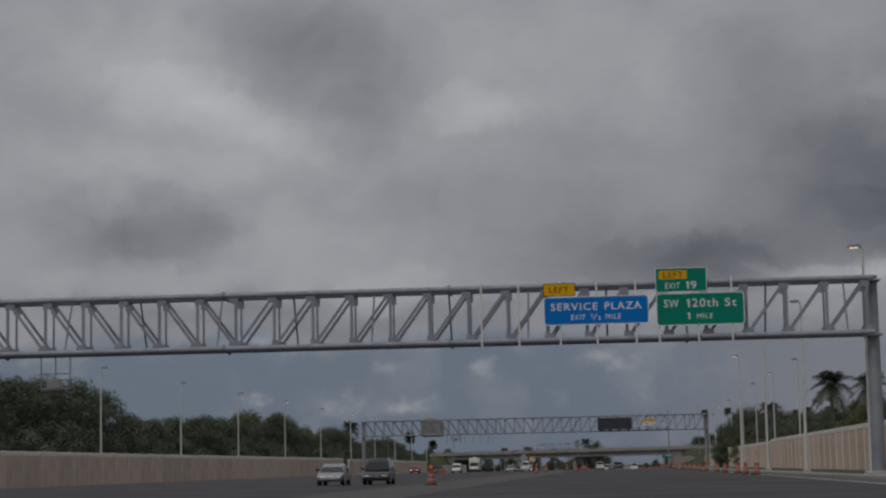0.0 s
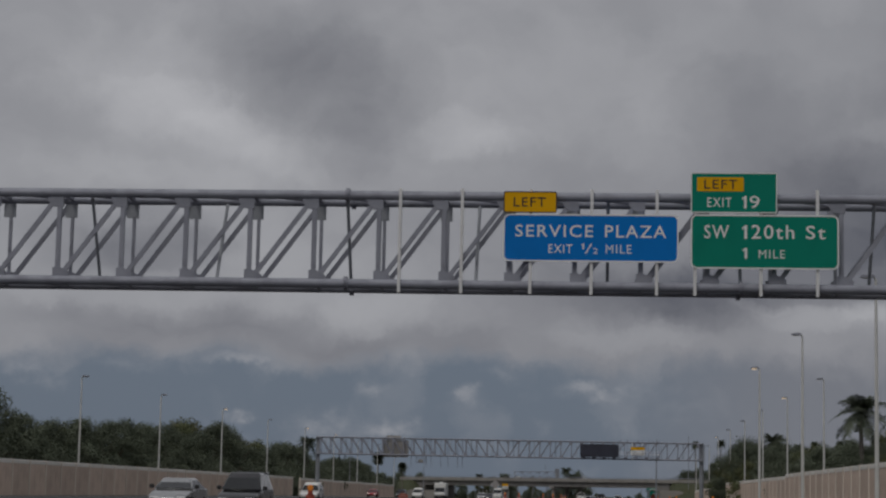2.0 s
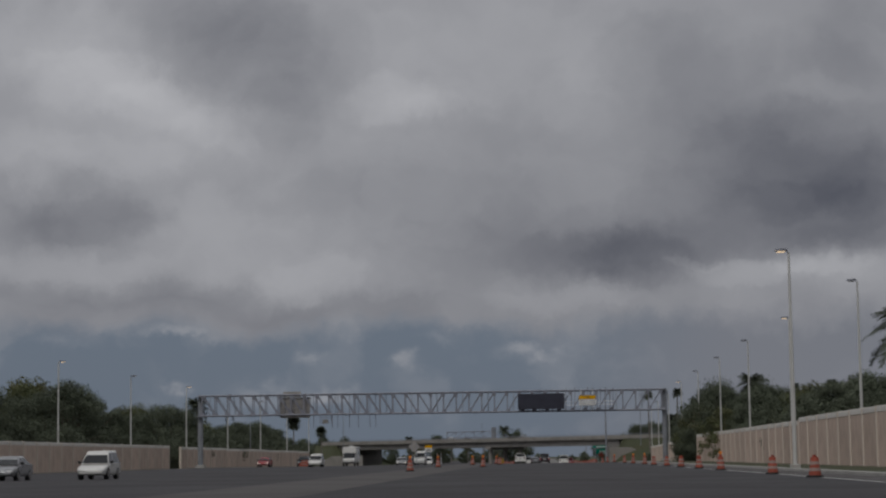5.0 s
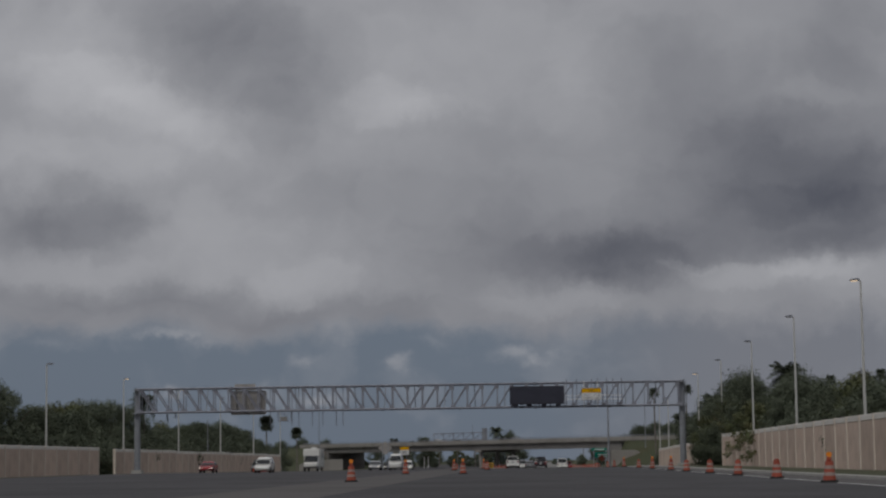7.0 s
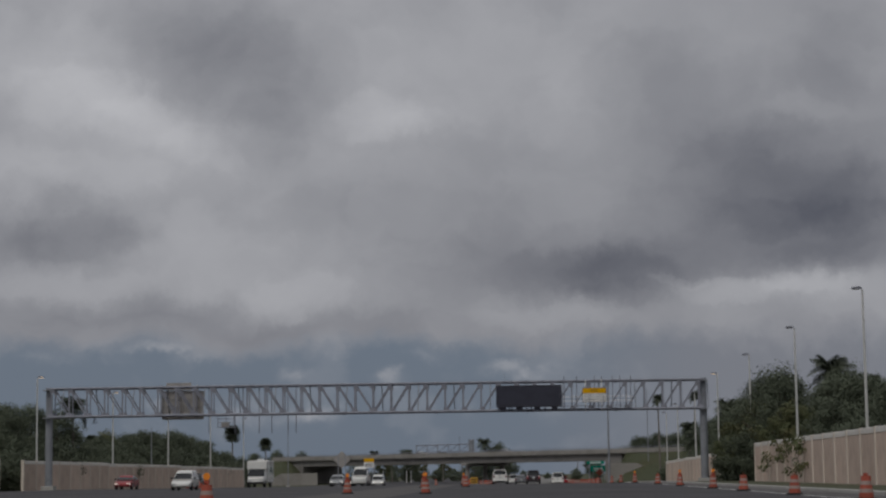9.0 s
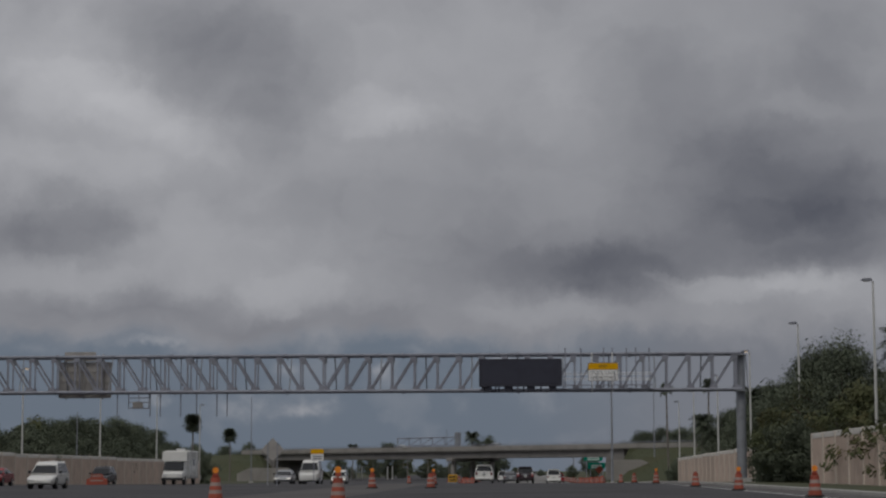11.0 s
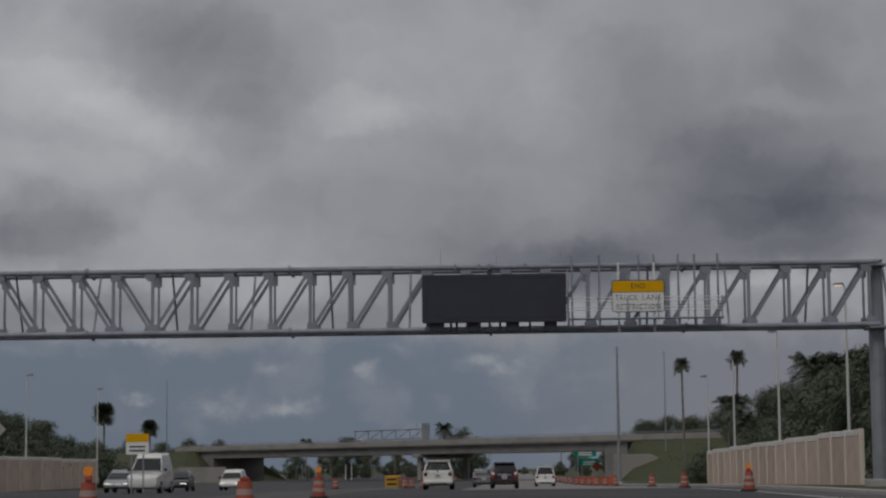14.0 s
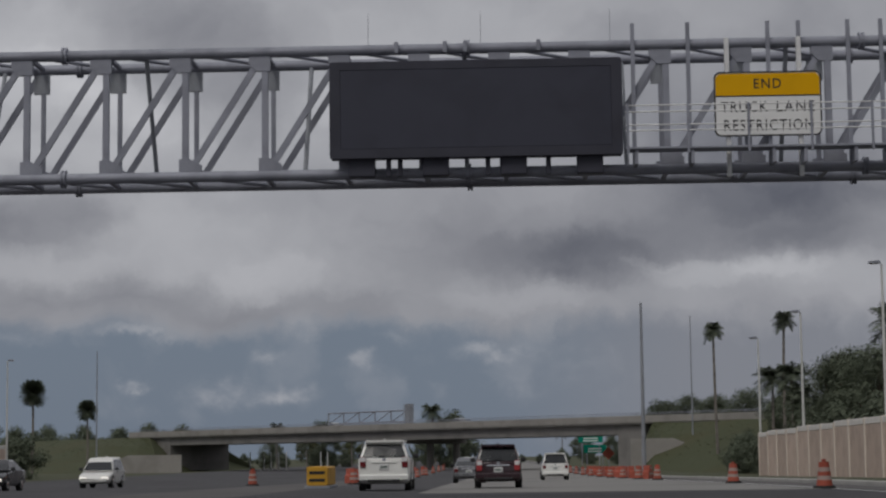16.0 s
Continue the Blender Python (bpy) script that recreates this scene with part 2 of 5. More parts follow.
M = dict(
    asphalt=material("asphalt", (0.062, 0.060, 0.064), 0.85, grain=60, stain=0.12, vary=0.13, bump=0.01),
    concrete_road=material("concrete_road", (0.105, 0.099, 0.096), 0.85, grain=25, stain=0.15, vary=0.12, bump=0.005),
    pale_concrete=material("pale_concrete", (0.235, 0.228, 0.217), 0.9, grain=20, stain=0.12, vary=0.14, bump=0.004, second=(0.17, 0.166, 0.16)),
    cushion=material("yellow_plastic", (0.55, 0.30, 0.03), 0.5, grain=12, stain=1.5, vary=0.15),
    kerb=material("kerb_concrete", (0.42, 0.41, 0.39), 0.85, grain=12, stain=0.5, vary=0.15, bump=0.004),
    line=material("road_paint", (0.72, 0.72, 0.70), 0.7, grain=20, stain=1.5, vary=0.12),
    grass=material("grass", (0.058, 0.066, 0.031), 0.95, grain=1.2, stain=0.08, vary=0.25, bump=0.05, second=(0.075, 0.07, 0.035)),
    blade=material("grass_blade", (0.072, 0.080, 0.038), 0.95, grain=2, stain=0.2, vary=0.2, second=(0.078, 0.074, 0.036)),
    galvanized=material("galvanized_steel", (0.295, 0.305, 0.355), 0.6, metal=0.25, grain=14, stain=1.2, vary=0.13, each=0.06),
    post_steel=material("weathered_post_steel", (0.30, 0.315, 0.345), 0.6, metal=0.3, grain=10, stain=0.6, vary=0.15),
    white_bar=material("white_aluminium", (0.72, 0.72, 0.72), 0.5, metal=0.1, grain=20, stain=2, vary=0.06),
    lamp_pole=material("pale_aluminium_pole", (0.62, 0.62, 0.60), 0.5, metal=0.15, grain=12, stain=0.8, vary=0.08),
    sign_blue=material("blue_sheeting", (0.003, 0.175, 0.56), 0.5, grain=30, stain=0.7, vary=0.06, shine=0.12),
    sign_green=material("green_sheeting", (0.004, 0.215, 0.150), 0.5, grain=30, stain=0.7, vary=0.06, shine=0.12),
    sign_yellow=material("yellow_sheeting", (0.74, 0.39, 0.003), 0.5, grain=30, stain=0.7, vary=0.05, shine=0.12),
    sign_white=material("white_sheeting", (0.78, 0.78, 0.77), 0.45, grain=30, stain=0.7, vary=0.04),
    sign_black=material("black_sheeting", (0.02, 0.02, 0.022), 0.5, grain=30, stain=0.7, vary=0.1),
    sign_back=material("sign_back_aluminium", (0.40, 0.38, 0.36), 0.6, metal=0.2, grain=10, stain=0.8, vary=0.12),
    dms_face=material("message_board_face", (0.038, 0.040, 0.060), 0.6, grain=40, stain=0.6, vary=0.1),
    dms_frame=material("message_board_frame", (0.038, 0.039, 0.056), 0.6, grain=20, stain=0.8, vary=0.12),
    wall_panel=material("tan_wall_panel", (0.60, 0.475, 0.40), 0.9, grain=7, stain=0.7, vary=0.10, bump=0.006, each=0.09),
    wall_post=material("cream_wall_post", (0.68, 0.60, 0.52), 0.9, grain=8, stain=0.8, vary=0.08, each=0.06),
    wall_cap=material("white_wall_cap", (0.75, 0.72, 0.68), 0.9, grain=8, stain=0.9, vary=0.08, each=0.05),
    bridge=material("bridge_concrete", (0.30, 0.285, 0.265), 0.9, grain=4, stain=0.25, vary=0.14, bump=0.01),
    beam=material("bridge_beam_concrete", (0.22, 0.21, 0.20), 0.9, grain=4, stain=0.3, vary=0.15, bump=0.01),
    bark=material("bark", (0.11, 0.085, 0.065), 0.95, grain=9, stain=1.5, vary=0.3, bump=0.03),
    palm_bark=material("palm_bark", (0.20, 0.18, 0.16), 0.95, grain=7, stain=1.5, vary=0.25, bump=0.02),
    leaf=material("leaf", (0.112, 0.130, 0.094), 0.95, grain=1.2, stain=0.25, vary=0.16, each=0.12, shine=0.06, second=(0.098, 0.112, 0.078)),
    leaf_pale=material("pale_leaf", (0.105, 0.118, 0.062), 0.75, grain=1.2, stain=0.25, vary=0.25, shine=0.08, each=0.15, second=(0.12, 0.10, 0.05)),
    frond=material("palm_frond", (0.085, 0.100, 0.070), 0.7, grain=2, stain=0.5, vary=0.3, shine=0.2, each=0.2),
    orange=material("orange_plastic", (0.37, 0.082, 0.05), 0.55, grain=15, stain=2, vary=0.12, each=0.12),
    reflective=material("white_reflective_band", (0.36, 0.28, 0.25), 0.5, grain=20, stain=2, vary=0.08),
    rubber=material("black_rubber", (0.022, 0.022, 0.022), 0.8, grain=15, stain=2, vary=0.2),
    amber=glow("amber_lens", (0.75, 0.24, 0.02), 0.06),
    sodium=glow("lit_lamp_lens", (1.0, 0.74, 0.46), 0.7),
    lens=material("lamp_lens", (0.6, 0.6, 0.58), 0.2, grain=20, stain=2, vary=0.05),
    white_paint=material("white_car_paint", (0.78, 0.78, 0.75), 0.3, grain=3, stain=1.2, vary=0.04, coat=0.6),
    maroon_paint=material("dark_maroon_car_paint", (0.030, 0.011, 0.015), 0.3, grain=3, stain=1.2, vary=0.15, coat=0.8),
    grey_paint=material("grey_car_paint", (0.16, 0.165, 0.175), 0.3, metal=0.3, grain=3, stain=1.2, vary=0.08, coat=0.8),
    red_paint=material("red_car_paint", (0.30, 0.015, 0.02), 0.3, grain=3, stain=1.2, vary=0.1, coat=0.8),
    dark_paint=material("black_car_paint", (0.03, 0.03, 0.034), 0.3, grain=3, stain=1.2, vary=0.1, coat=0.8),
    silver_paint=material("silver_car_paint", (0.40, 0.41, 0.42), 0.3, metal=0.4, grain=3, stain=1.2, vary=0.06, coat=0.8),
    car_glass=material("dark_tinted_glass", (0.018, 0.02, 0.022), 0.08, grain=3, stain=1.5, vary=0.1, coat=0.5),
    trim=material("black_trim", (0.03, 0.03, 0.032), 0.6, grain=10, stain=2, vary=0.15),
    tail=material("red_tail_lens", (0.14, 0.010, 0.012), 0.2, grain=10, stain=2, vary=0.1, coat=0.5),
    clear_lens=material("clear_lamp_lens", (0.70, 0.70, 0.70), 0.15, grain=10, stain=2, vary=0.05, coat=0.5),
    chrome=material("chrome", (0.75, 0.75, 0.76), 0.15, metal=0.9, grain=10, stain=2, vary=0.05),
    plate=material("plate_white", (0.66, 0.67, 0.66), 0.5, grain=30, stain=3, vary=0.08),
    plate_bar=material("plate_dark_bar", (0.12, 0.16, 0.14), 0.5, grain=30, stain=3, vary=0.1),
    tail_lit=glow("lit_tail_lens", (0.30, 0.03, 0.035), 0.05),
    head_lit=glow("lit_head_lamp", (1.0, 0.95, 0.85), 0.7),
)


# ---- mesh helpers ----
def mesh_of(bm, name, mat, smooth=False):
    me = bpy.data.meshes.new(name)
    bm.to_mesh(me)
    bm.free()
    for one in (mat if isinstance(mat, (list, tuple)) else (mat,)):
        me.materials.append(one)
    if smooth:
        me.polygons.foreach_set("use_smooth", [True] * len(me.polygons))
    return me


def part(name, bm, mat, parent=None, label="", m=None, smooth=False):
    """One mesh object out of a bmesh or a ready mesh, under a thing or a part."""
    me = bm if isinstance(bm, bpy.types.Mesh) else mesh_of(bm, name, mat, smooth)
    ob = new(name, me)
    if parent is not None:
        ob.parent = parent
    if m is not None:
        ob.matrix_basis = m
    if label:
        ob["label"] = label
    return ob


def thing(name, m, label, category, group="", kind=""):
    ob = new(name)
    ob.matrix_basis = m
    return tagged(ob, label, category, group, kind)


def box(bm, lo, hi, bevel=0.0):
    lo, hi = Vector(lo), Vector(hi)
    made = bmesh.ops.create_cube(bm, size=1.0, matrix=Matrix.Translation((lo + hi) / 2) @ Matrix.Diagonal((*(hi - lo), 1)))
    if bevel:
        edges = list({e for v in made["verts"] for e in v.link_edges})
        bmesh.ops.bevel(bm, geom=edges, offset=bevel, segments=1, affect="EDGES")
    return bm


def block(lo, hi, bevel=0.0):
    return box(bmesh.new(), lo, hi, bevel)


def tube(bm, p, q, r0, r1=None, sides=12, cap=True):
    p, q = Vector(p), Vector(q)
    way = q - p
    m = Matrix.Translation((p + q) / 2) @ way.to_track_quat("Z", "Y").to_matrix().to_4x4()
    bmesh.ops.create_cone(bm, cap_ends=cap, segments=sides, radius1=r0, radius2=r0 if r1 is None else r1, depth=way.length, matrix=m)
    return bm


def rod(p, q, r0, r1=None, sides=12):
    return tube(bmesh.new(), p, q, r0, r1, sides)


def bar(p, q, wide, deep):
    """A flat bar from p to q in the xz plane, wide across it and deep in y."""
    p, q = Vector(p), Vector(q)
    way = (q - p).normalized()
    side = Vector((way.z, 0, -way.x)) * wide / 2
    y = Vector((0, deep / 2, 0))
    bm = bmesh.new()
    ring = [[bm.verts.new(c + s * side + t * y) for s, t in ((-1, -1), (1, -1), (1, 1), (-1, 1))] for c in (p, q)]
    for i in range(4):
        j = (i + 1) % 4
        bm.faces.new((ring[0][i], ring[0][j], ring[1][j], ring[1][i]))
    bm.faces.new(ring[0][::-1]), bm.faces.new(ring[1])
    bmesh.ops.recalc_face_normals(bm, faces=bm.faces)
    return bm


def slab(outline, y0, y1):
    """A plate whose outline is given as (x, z) corners, from y0 to y1."""
    bm = bmesh.new()
    a = [bm.verts.new((x, y0, z)) for x, z in outline]
    b = [bm.verts.new((x, y1, z)) for x, z in outline]
    bm.faces.new(a), bm.faces.new(b[::-1])
    for i in range(len(a)):
        j = (i + 1) % len(a)
        bm.faces.new((a[j], a[i], b[i], b[j]))
    bmesh.ops.recalc_face_normals(bm, faces=bm.faces)
    return bm


def rounded(x0, x1, z0, z1, r, n=4):
    out = []
    for cx, cz, a0 in ((x1 - r, z1 - r, 0), (x0 + r, z1 - r, 90), (x0 + r, z0 + r, 180), (x1 - r, z0 + r, 270)):
        for i in range(n + 1):
            a = radians(a0 + 90 * i / n)
            out.append((cx + r * math.cos(a), cz + r * math.sin(a)))
    return out


def ring_slab(outer, inner, y0, y1):
    bm = bmesh.new()
    vs = [[bm.verts.new((x, y, z)) for x, z in o] for y in (y0, y1) for o in (outer, inner)]
    n = len(outer)
    for i in range(n):
        j = (i + 1) % n
        for a, b in ((0, 1), (1, 3), (3, 2), (2, 0)):
            bm.faces.new((vs[a][i], vs[a][j], vs[b][j], vs[b][i]))
    bmesh.ops.recalc_face_normals(bm, faces=bm.faces)
    return bm


def lettering(name, text, x0, x1, z0, z1, y, mat, parent, weight=0.003, spacing=1.18):
    """Raised letters that fill the given width and capital height, facing -y."""
    curve = bpy.data.curves.new(name, "FONT")
    curve.body, curve.size, curve.extrude, curve.offset, curve.resolution_u = text, 1.0, 0.004, weight, 3
    curve.space_character = spacing
    probe = new(name, curve)
    bpy.context.view_layer.update()
    me = bpy.data.meshes.new_from_object(probe.evaluated_get(bpy.context.evaluated_depsgraph_get()))
    bpy.data.objects.remove(probe)
    xs = [v.co.x for v in me.vertices]
    ys = [v.co.y for v in me.vertices]
    lo, hi, base, top = min(xs), max(xs), min(ys), max(ys)
    sx, sz = (x1 - x0) / (hi - lo), (z1 - z0) / (top - base)
    for v in me.vertices:
        v.co = (x0 + (v.co.x - lo) * sx, y - v.co.z, z0 + (v.co.y - base) * sz)
    me.materials.clear()
    me.materials.append(mat)
    return part(name, me, None, parent)


def figure_one(x0, x1, z0, z1, y, mat, parent):
    """A figure one with a flag, raised like the letters."""
    w_, h_ = x1 - x0, z1 - z0
    out = ((x0 + 0.42 * w_, z0), (x1, z0), (x1, z1), (x0 + 0.62 * w_, z1), (x0, z1 - 0.17 * h_), (x0, z1 - 0.33 * h_), (x0 + 0.42 * w_, z1 - 0.22 * h_))
    return part("lettering", slab(out, y - 0.004, y + 0.004), mat, parent)


# ---- ground, road, walls, overpass ----
def grade(y):
    """Height of the road: level at first, then falling gently towards the overpass."""
    t = min(1.0, max(0.0, (y - 400.0) / 220.0))
    return -1.2 * t * t * (3 - 2 * t)


STATIONS = [-220, 400] + [400 + 22 * i for i in range(1, 11)] + [1800]


def strip(name, outline, mat, label, category, stations=STATIONS):
    """A length of roadway: its cross-section, as (x, z) corners, drawn along the grade."""
    bm = bmesh.new()
    rows = [[bm.verts.new((x, y, z + grade(y))) for x, z in outline] for y in stations]
    n = len(outline)
    for a, b in zip(rows, rows[1:]):
        for i in range(n):
            j = (i + 1) % n
            bm.faces.new((a[i], a[j], b[j], b[i]))
    bm.faces.new(rows[0]), bm.faces.new(rows[-1][::-1])
    bmesh.ops.recalc_face_normals(bm, faces=bm.faces)
    return tagged(part(name, bm, mat), label, category, kind="structure")


def across(x0, x1, top):
    return (x0, -0.11), (x0, top), (x1, top), (x1, -0.11)


bm = bmesh.new()
rows = [[bm.verts.new((x, y, -0.12 + grade(y))) for x in (-4500, 4500)] for y in [-1500] + STATIONS[1:-1] + [4800]]
for a, b in zip(rows, rows[1:]):
    bm.faces.new((a[0], a[1], b[1], b[0]))
tagged(part("ground", bm, M["grass"]), "flat grassy ground reaching the horizon", "ground", kind="structure")
strip("road", across(-51, 11.6, 0.0), M["asphalt"], "dark asphalt motorway carriageways", "road")
strip("concrete_pavement", across(-2.2, 10.7, 0.005), M["pale_concrete"], "pale worn concrete lanes of the carriageway", "pavement", [450] + [y for y in STATIONS if y > 450])
strip("road_shoulder", across(11.6, 13.9, -0.004), M["concrete_road"], "pale concrete shoulder beside the asphalt", "shoulder")
strip("median", across(-12.6, -7.6, 0.004), M["concrete_road"], "dusty grey concrete median strip under construction", "median")
strip("kerb", ((13.9, -0.11), (13.9, 0.13), (13.93, 0.16), (14.27, 0.16), (14.3, 0.13), (14.3, -0.11)), M["kerb"], "pale concrete kerb along the shoulder", "kerb")
strip("verge", ((14.3, -0.11), (14.3, 0.10), (22.6, 0.02), (22.6, -0.11)), M["grass"], "mown grass verge before the wall", "verge")
strip("edge_line", ((11.1, 0.001), (11.1, 0.006), (11.25, 0.006), (11.25, 0.001)), M["line"], "solid white painted line at the edge of the asphalt", "road marking", [-100] + STATIONS[1:-1] + [1200])


def noise_wall(name, x, y0, y1, top, label, pitch=6.1, side=-1, x_end=None):
    """A wall of tall panels between posts; each panel, post and cap is a piece. side: which way its face looks in x."""
    turn = math.atan(((x if x_end is None else x_end) - x) / (y1 - y0))
    wall = thing(name, Matrix.Translation((x, y0, 0)) @ Matrix.Rotation(-turn, 4, "Z"), label, "noise wall", kind="structure")
    n = int(round((y1 - y0) / pitch))
    pitch = (y1 - y0) / n
    panel = {}
    for i in range(n):
        h = top(i / n)
        h = round(h / 0.12) * 0.12
        if h not in panel:
            bm = block((-0.09, 0.16, -1.2), (0.09, pitch - 0.16, h - 0.42), 0.01)
            for k in range(1, 3):
                yk = 0.16 + (pitch - 0.32) * k / 3
                box(bm, (side * 0.09, yk - 0.03, -1.0), (side * 0.105, yk + 0.03, h - 0.42))
            cap = block((-0.12, 0.14, h - 0.42), (0.12, pitch - 0.14, h), 0.03)
            post = block((-0.17, -0.16, -1.2), (0.17, 0.16, h + 0.03), 0.03)
            panel[h] = mesh_of(bm, "panel", M["wall_panel"]), mesh_of(cap, "cap", M["wall_cap"]), mesh_of(post, "post", M["wall_post"])
        at = Matrix.Translation((0, i * pitch, 0))
        part("panel", panel[h][0], None, wall, m=at)
        part("cap", panel[h][1], None, wall, m=at)
        part("post", panel[h][2], None, wall, m=at)
    part("post", panel[h][2], None, wall, m=Matrix.Translation((0, n * pitch, 0)))
    return wall


# overpass, crossing the road askew
SKEW = math.atan(-1.2)
BRIDGE = Matrix.Translation((-16.4, 719.0, -0.9)) @ Matrix.Rotation(SKEW, 4, "Z")
overpass = thing("overpass", BRIDGE, "grey concrete overpass carrying a road over the motorway", "bridge", kind="structure")
part("deck", block((-90, -0.2, 6.25), (172, 14.0, 6.65), 0.02), M["bridge"], overpass, "concrete deck slab")
for y in (-0.35, 13.9):
    part("parapet", slab(((-90, 6.5), (-90, 7.6), (172, 7.4), (172, 6.5)), y, y + 0.3), M["bridge"], overpass, "pale concrete parapet")
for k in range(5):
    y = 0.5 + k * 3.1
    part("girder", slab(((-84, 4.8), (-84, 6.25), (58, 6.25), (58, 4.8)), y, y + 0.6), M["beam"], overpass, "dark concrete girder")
for y in (1.2, 7.0, 12.8):
    part("column", rod((0.6, y, -0.2), (0.6, y, 4.1), 0.6, sides=16), M["bridge"], overpass, "round concrete column", smooth=False)
part("pier_cap", block((-0.4, -0.1, 4.1), (1.8, 14.1, 4.81), 0.08), M["bridge"], overpass, "concrete pier cap")
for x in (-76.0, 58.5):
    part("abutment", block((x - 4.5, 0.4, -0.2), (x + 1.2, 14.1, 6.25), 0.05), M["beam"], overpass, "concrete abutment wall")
rail = bmesh.new()
for i in range(-88, 170, 4):
    tube(rail, (i, -0.2, 7.4), (i, -0.2, 7.9), 0.035, sides=6)
for z in (7.7, 7.9):
    tube(rail, (-88, -0.2, z + 0.08), (170, -0.2, z - 0.08), 0.035, sides=6)
part("railing", rail, M["galvanized"], overpass, "thin metal railing on the parapet")


def bank_mesh(rows):
    """A grassed ramp through rows of points from its foot over its crest to its far foot."""
    bm = bmesh.new()
    vs = [[bm.verts.new(p) for p in row] for row in rows]
    for a, b in zip(vs, vs[1:]):
        for j in range(len(a) - 1):
            bm.faces.new((a[j], a[j + 1], b[j + 1], b[j]))
    bm.faces.new(vs[0]), bm.faces.new(vs[-1])
    bmesh.ops.recalc_face_normals(bm, faces=bm.faces)
    return bm


def crest(x):
    """The edge of the crossing road at x."""
    return 697.2 - 1.2 * x


def bank_row(x, foot_x, run):
    y = crest(x)
    h = 5.5 + 0.1 * math.sin(x * 0.4)
    wob = 0.8 * math.sin(x * 0.37)
    return [(foot_x, y - run + wob, -1.4), (foot_x + (x - foot_x) * 0.35, y - run * 0.66 + wob, 0.8 + 0.25 * math.sin(x)), (foot_x + (x - foot_x) * 0.75, y - run * 0.28, 3.7 + 0.2 * math.sin(x * 1.3)), (x, y, h), (x + 9.0, y + 20.0, h), (x + 16, y + 46, -1.4)]


east_rows = [bank_row(23.0, 18.6, 12.0), bank_row(24.6, 20.0, 25.0)] + [bank_row(24.6 + 4 * i, 22.0 + 4 * i, 31.0) for i in range(1, 26)]
west_rows = [bank_row(-68.6, -62.9, 19.0), bank_row(-70.7, -66.0, 32.0)] + [bank_row(-71.8 - 5 * i, -71.3 - 5 * i, 38.0) for i in range(1, 26)]
for rows in (east_rows, west_rows):
    tagged(part("embankment", bank_mesh(rows), M["grass"]), "grassy embankment leading up to the overpass", "embankment", kind="structure")
    tuft = bmesh.new()
    rng = random.Random(4)
    for _ in range(3000):
        k = rng.randrange(len(rows) - 1)
        u, v = rng.random(), rng.random() * 2.98
        j, v = int(v), v % 1.0
        a = Vector(rows[k][j]).lerp(Vector(rows[k][j + 1]), v)
        c = Vector(rows[k + 1][j]).lerp(Vector(rows[k + 1][j + 1]), v)
        p = a.lerp(c, u) - Vector((0, 0, 0.05))
        ang, h = rng.uniform(0, 6.28), rng.uniform(0.05, 0.12)
        d = Vector((0.3 * math.cos(ang), 0.3 * math.sin(ang), 0))
        tip = Vector((rng.uniform(-0.2, 0.2), rng.uniform(-0.2, 0.2), h))
        tuft.faces.new([tuft.verts.new(q) for q in (p - d, p + d, p + d * 0.4 + tip)])
    tagged(part("long_grass", tuft, M["blade"]), "rough long grass on the embankment", "grass", kind="stuff")

# wing walls before the two bridge ends
wing = slab(((18.6, -1.4), (18.6, 3.1), (24.4, 3.1), (25.8, 2.5), (20.6, -1.4)), 652.0, 652.8)
tagged(part("wing_wall", wing, M["bridge"]), "pale concrete wing wall at the overpass end", "wing wall", kind="structure")
wing = slab(((-69.0, -1.4), (-69.0, 0.4), (-66.0, 1.9), (-56.2, 1.9), (-56.2, -1.4)), 741.9, 742.7)
tagged(part("wing_wall", wing, M["bridge"]), "pale concrete wing wall at the overpass end", "wing wall", kind="structure")


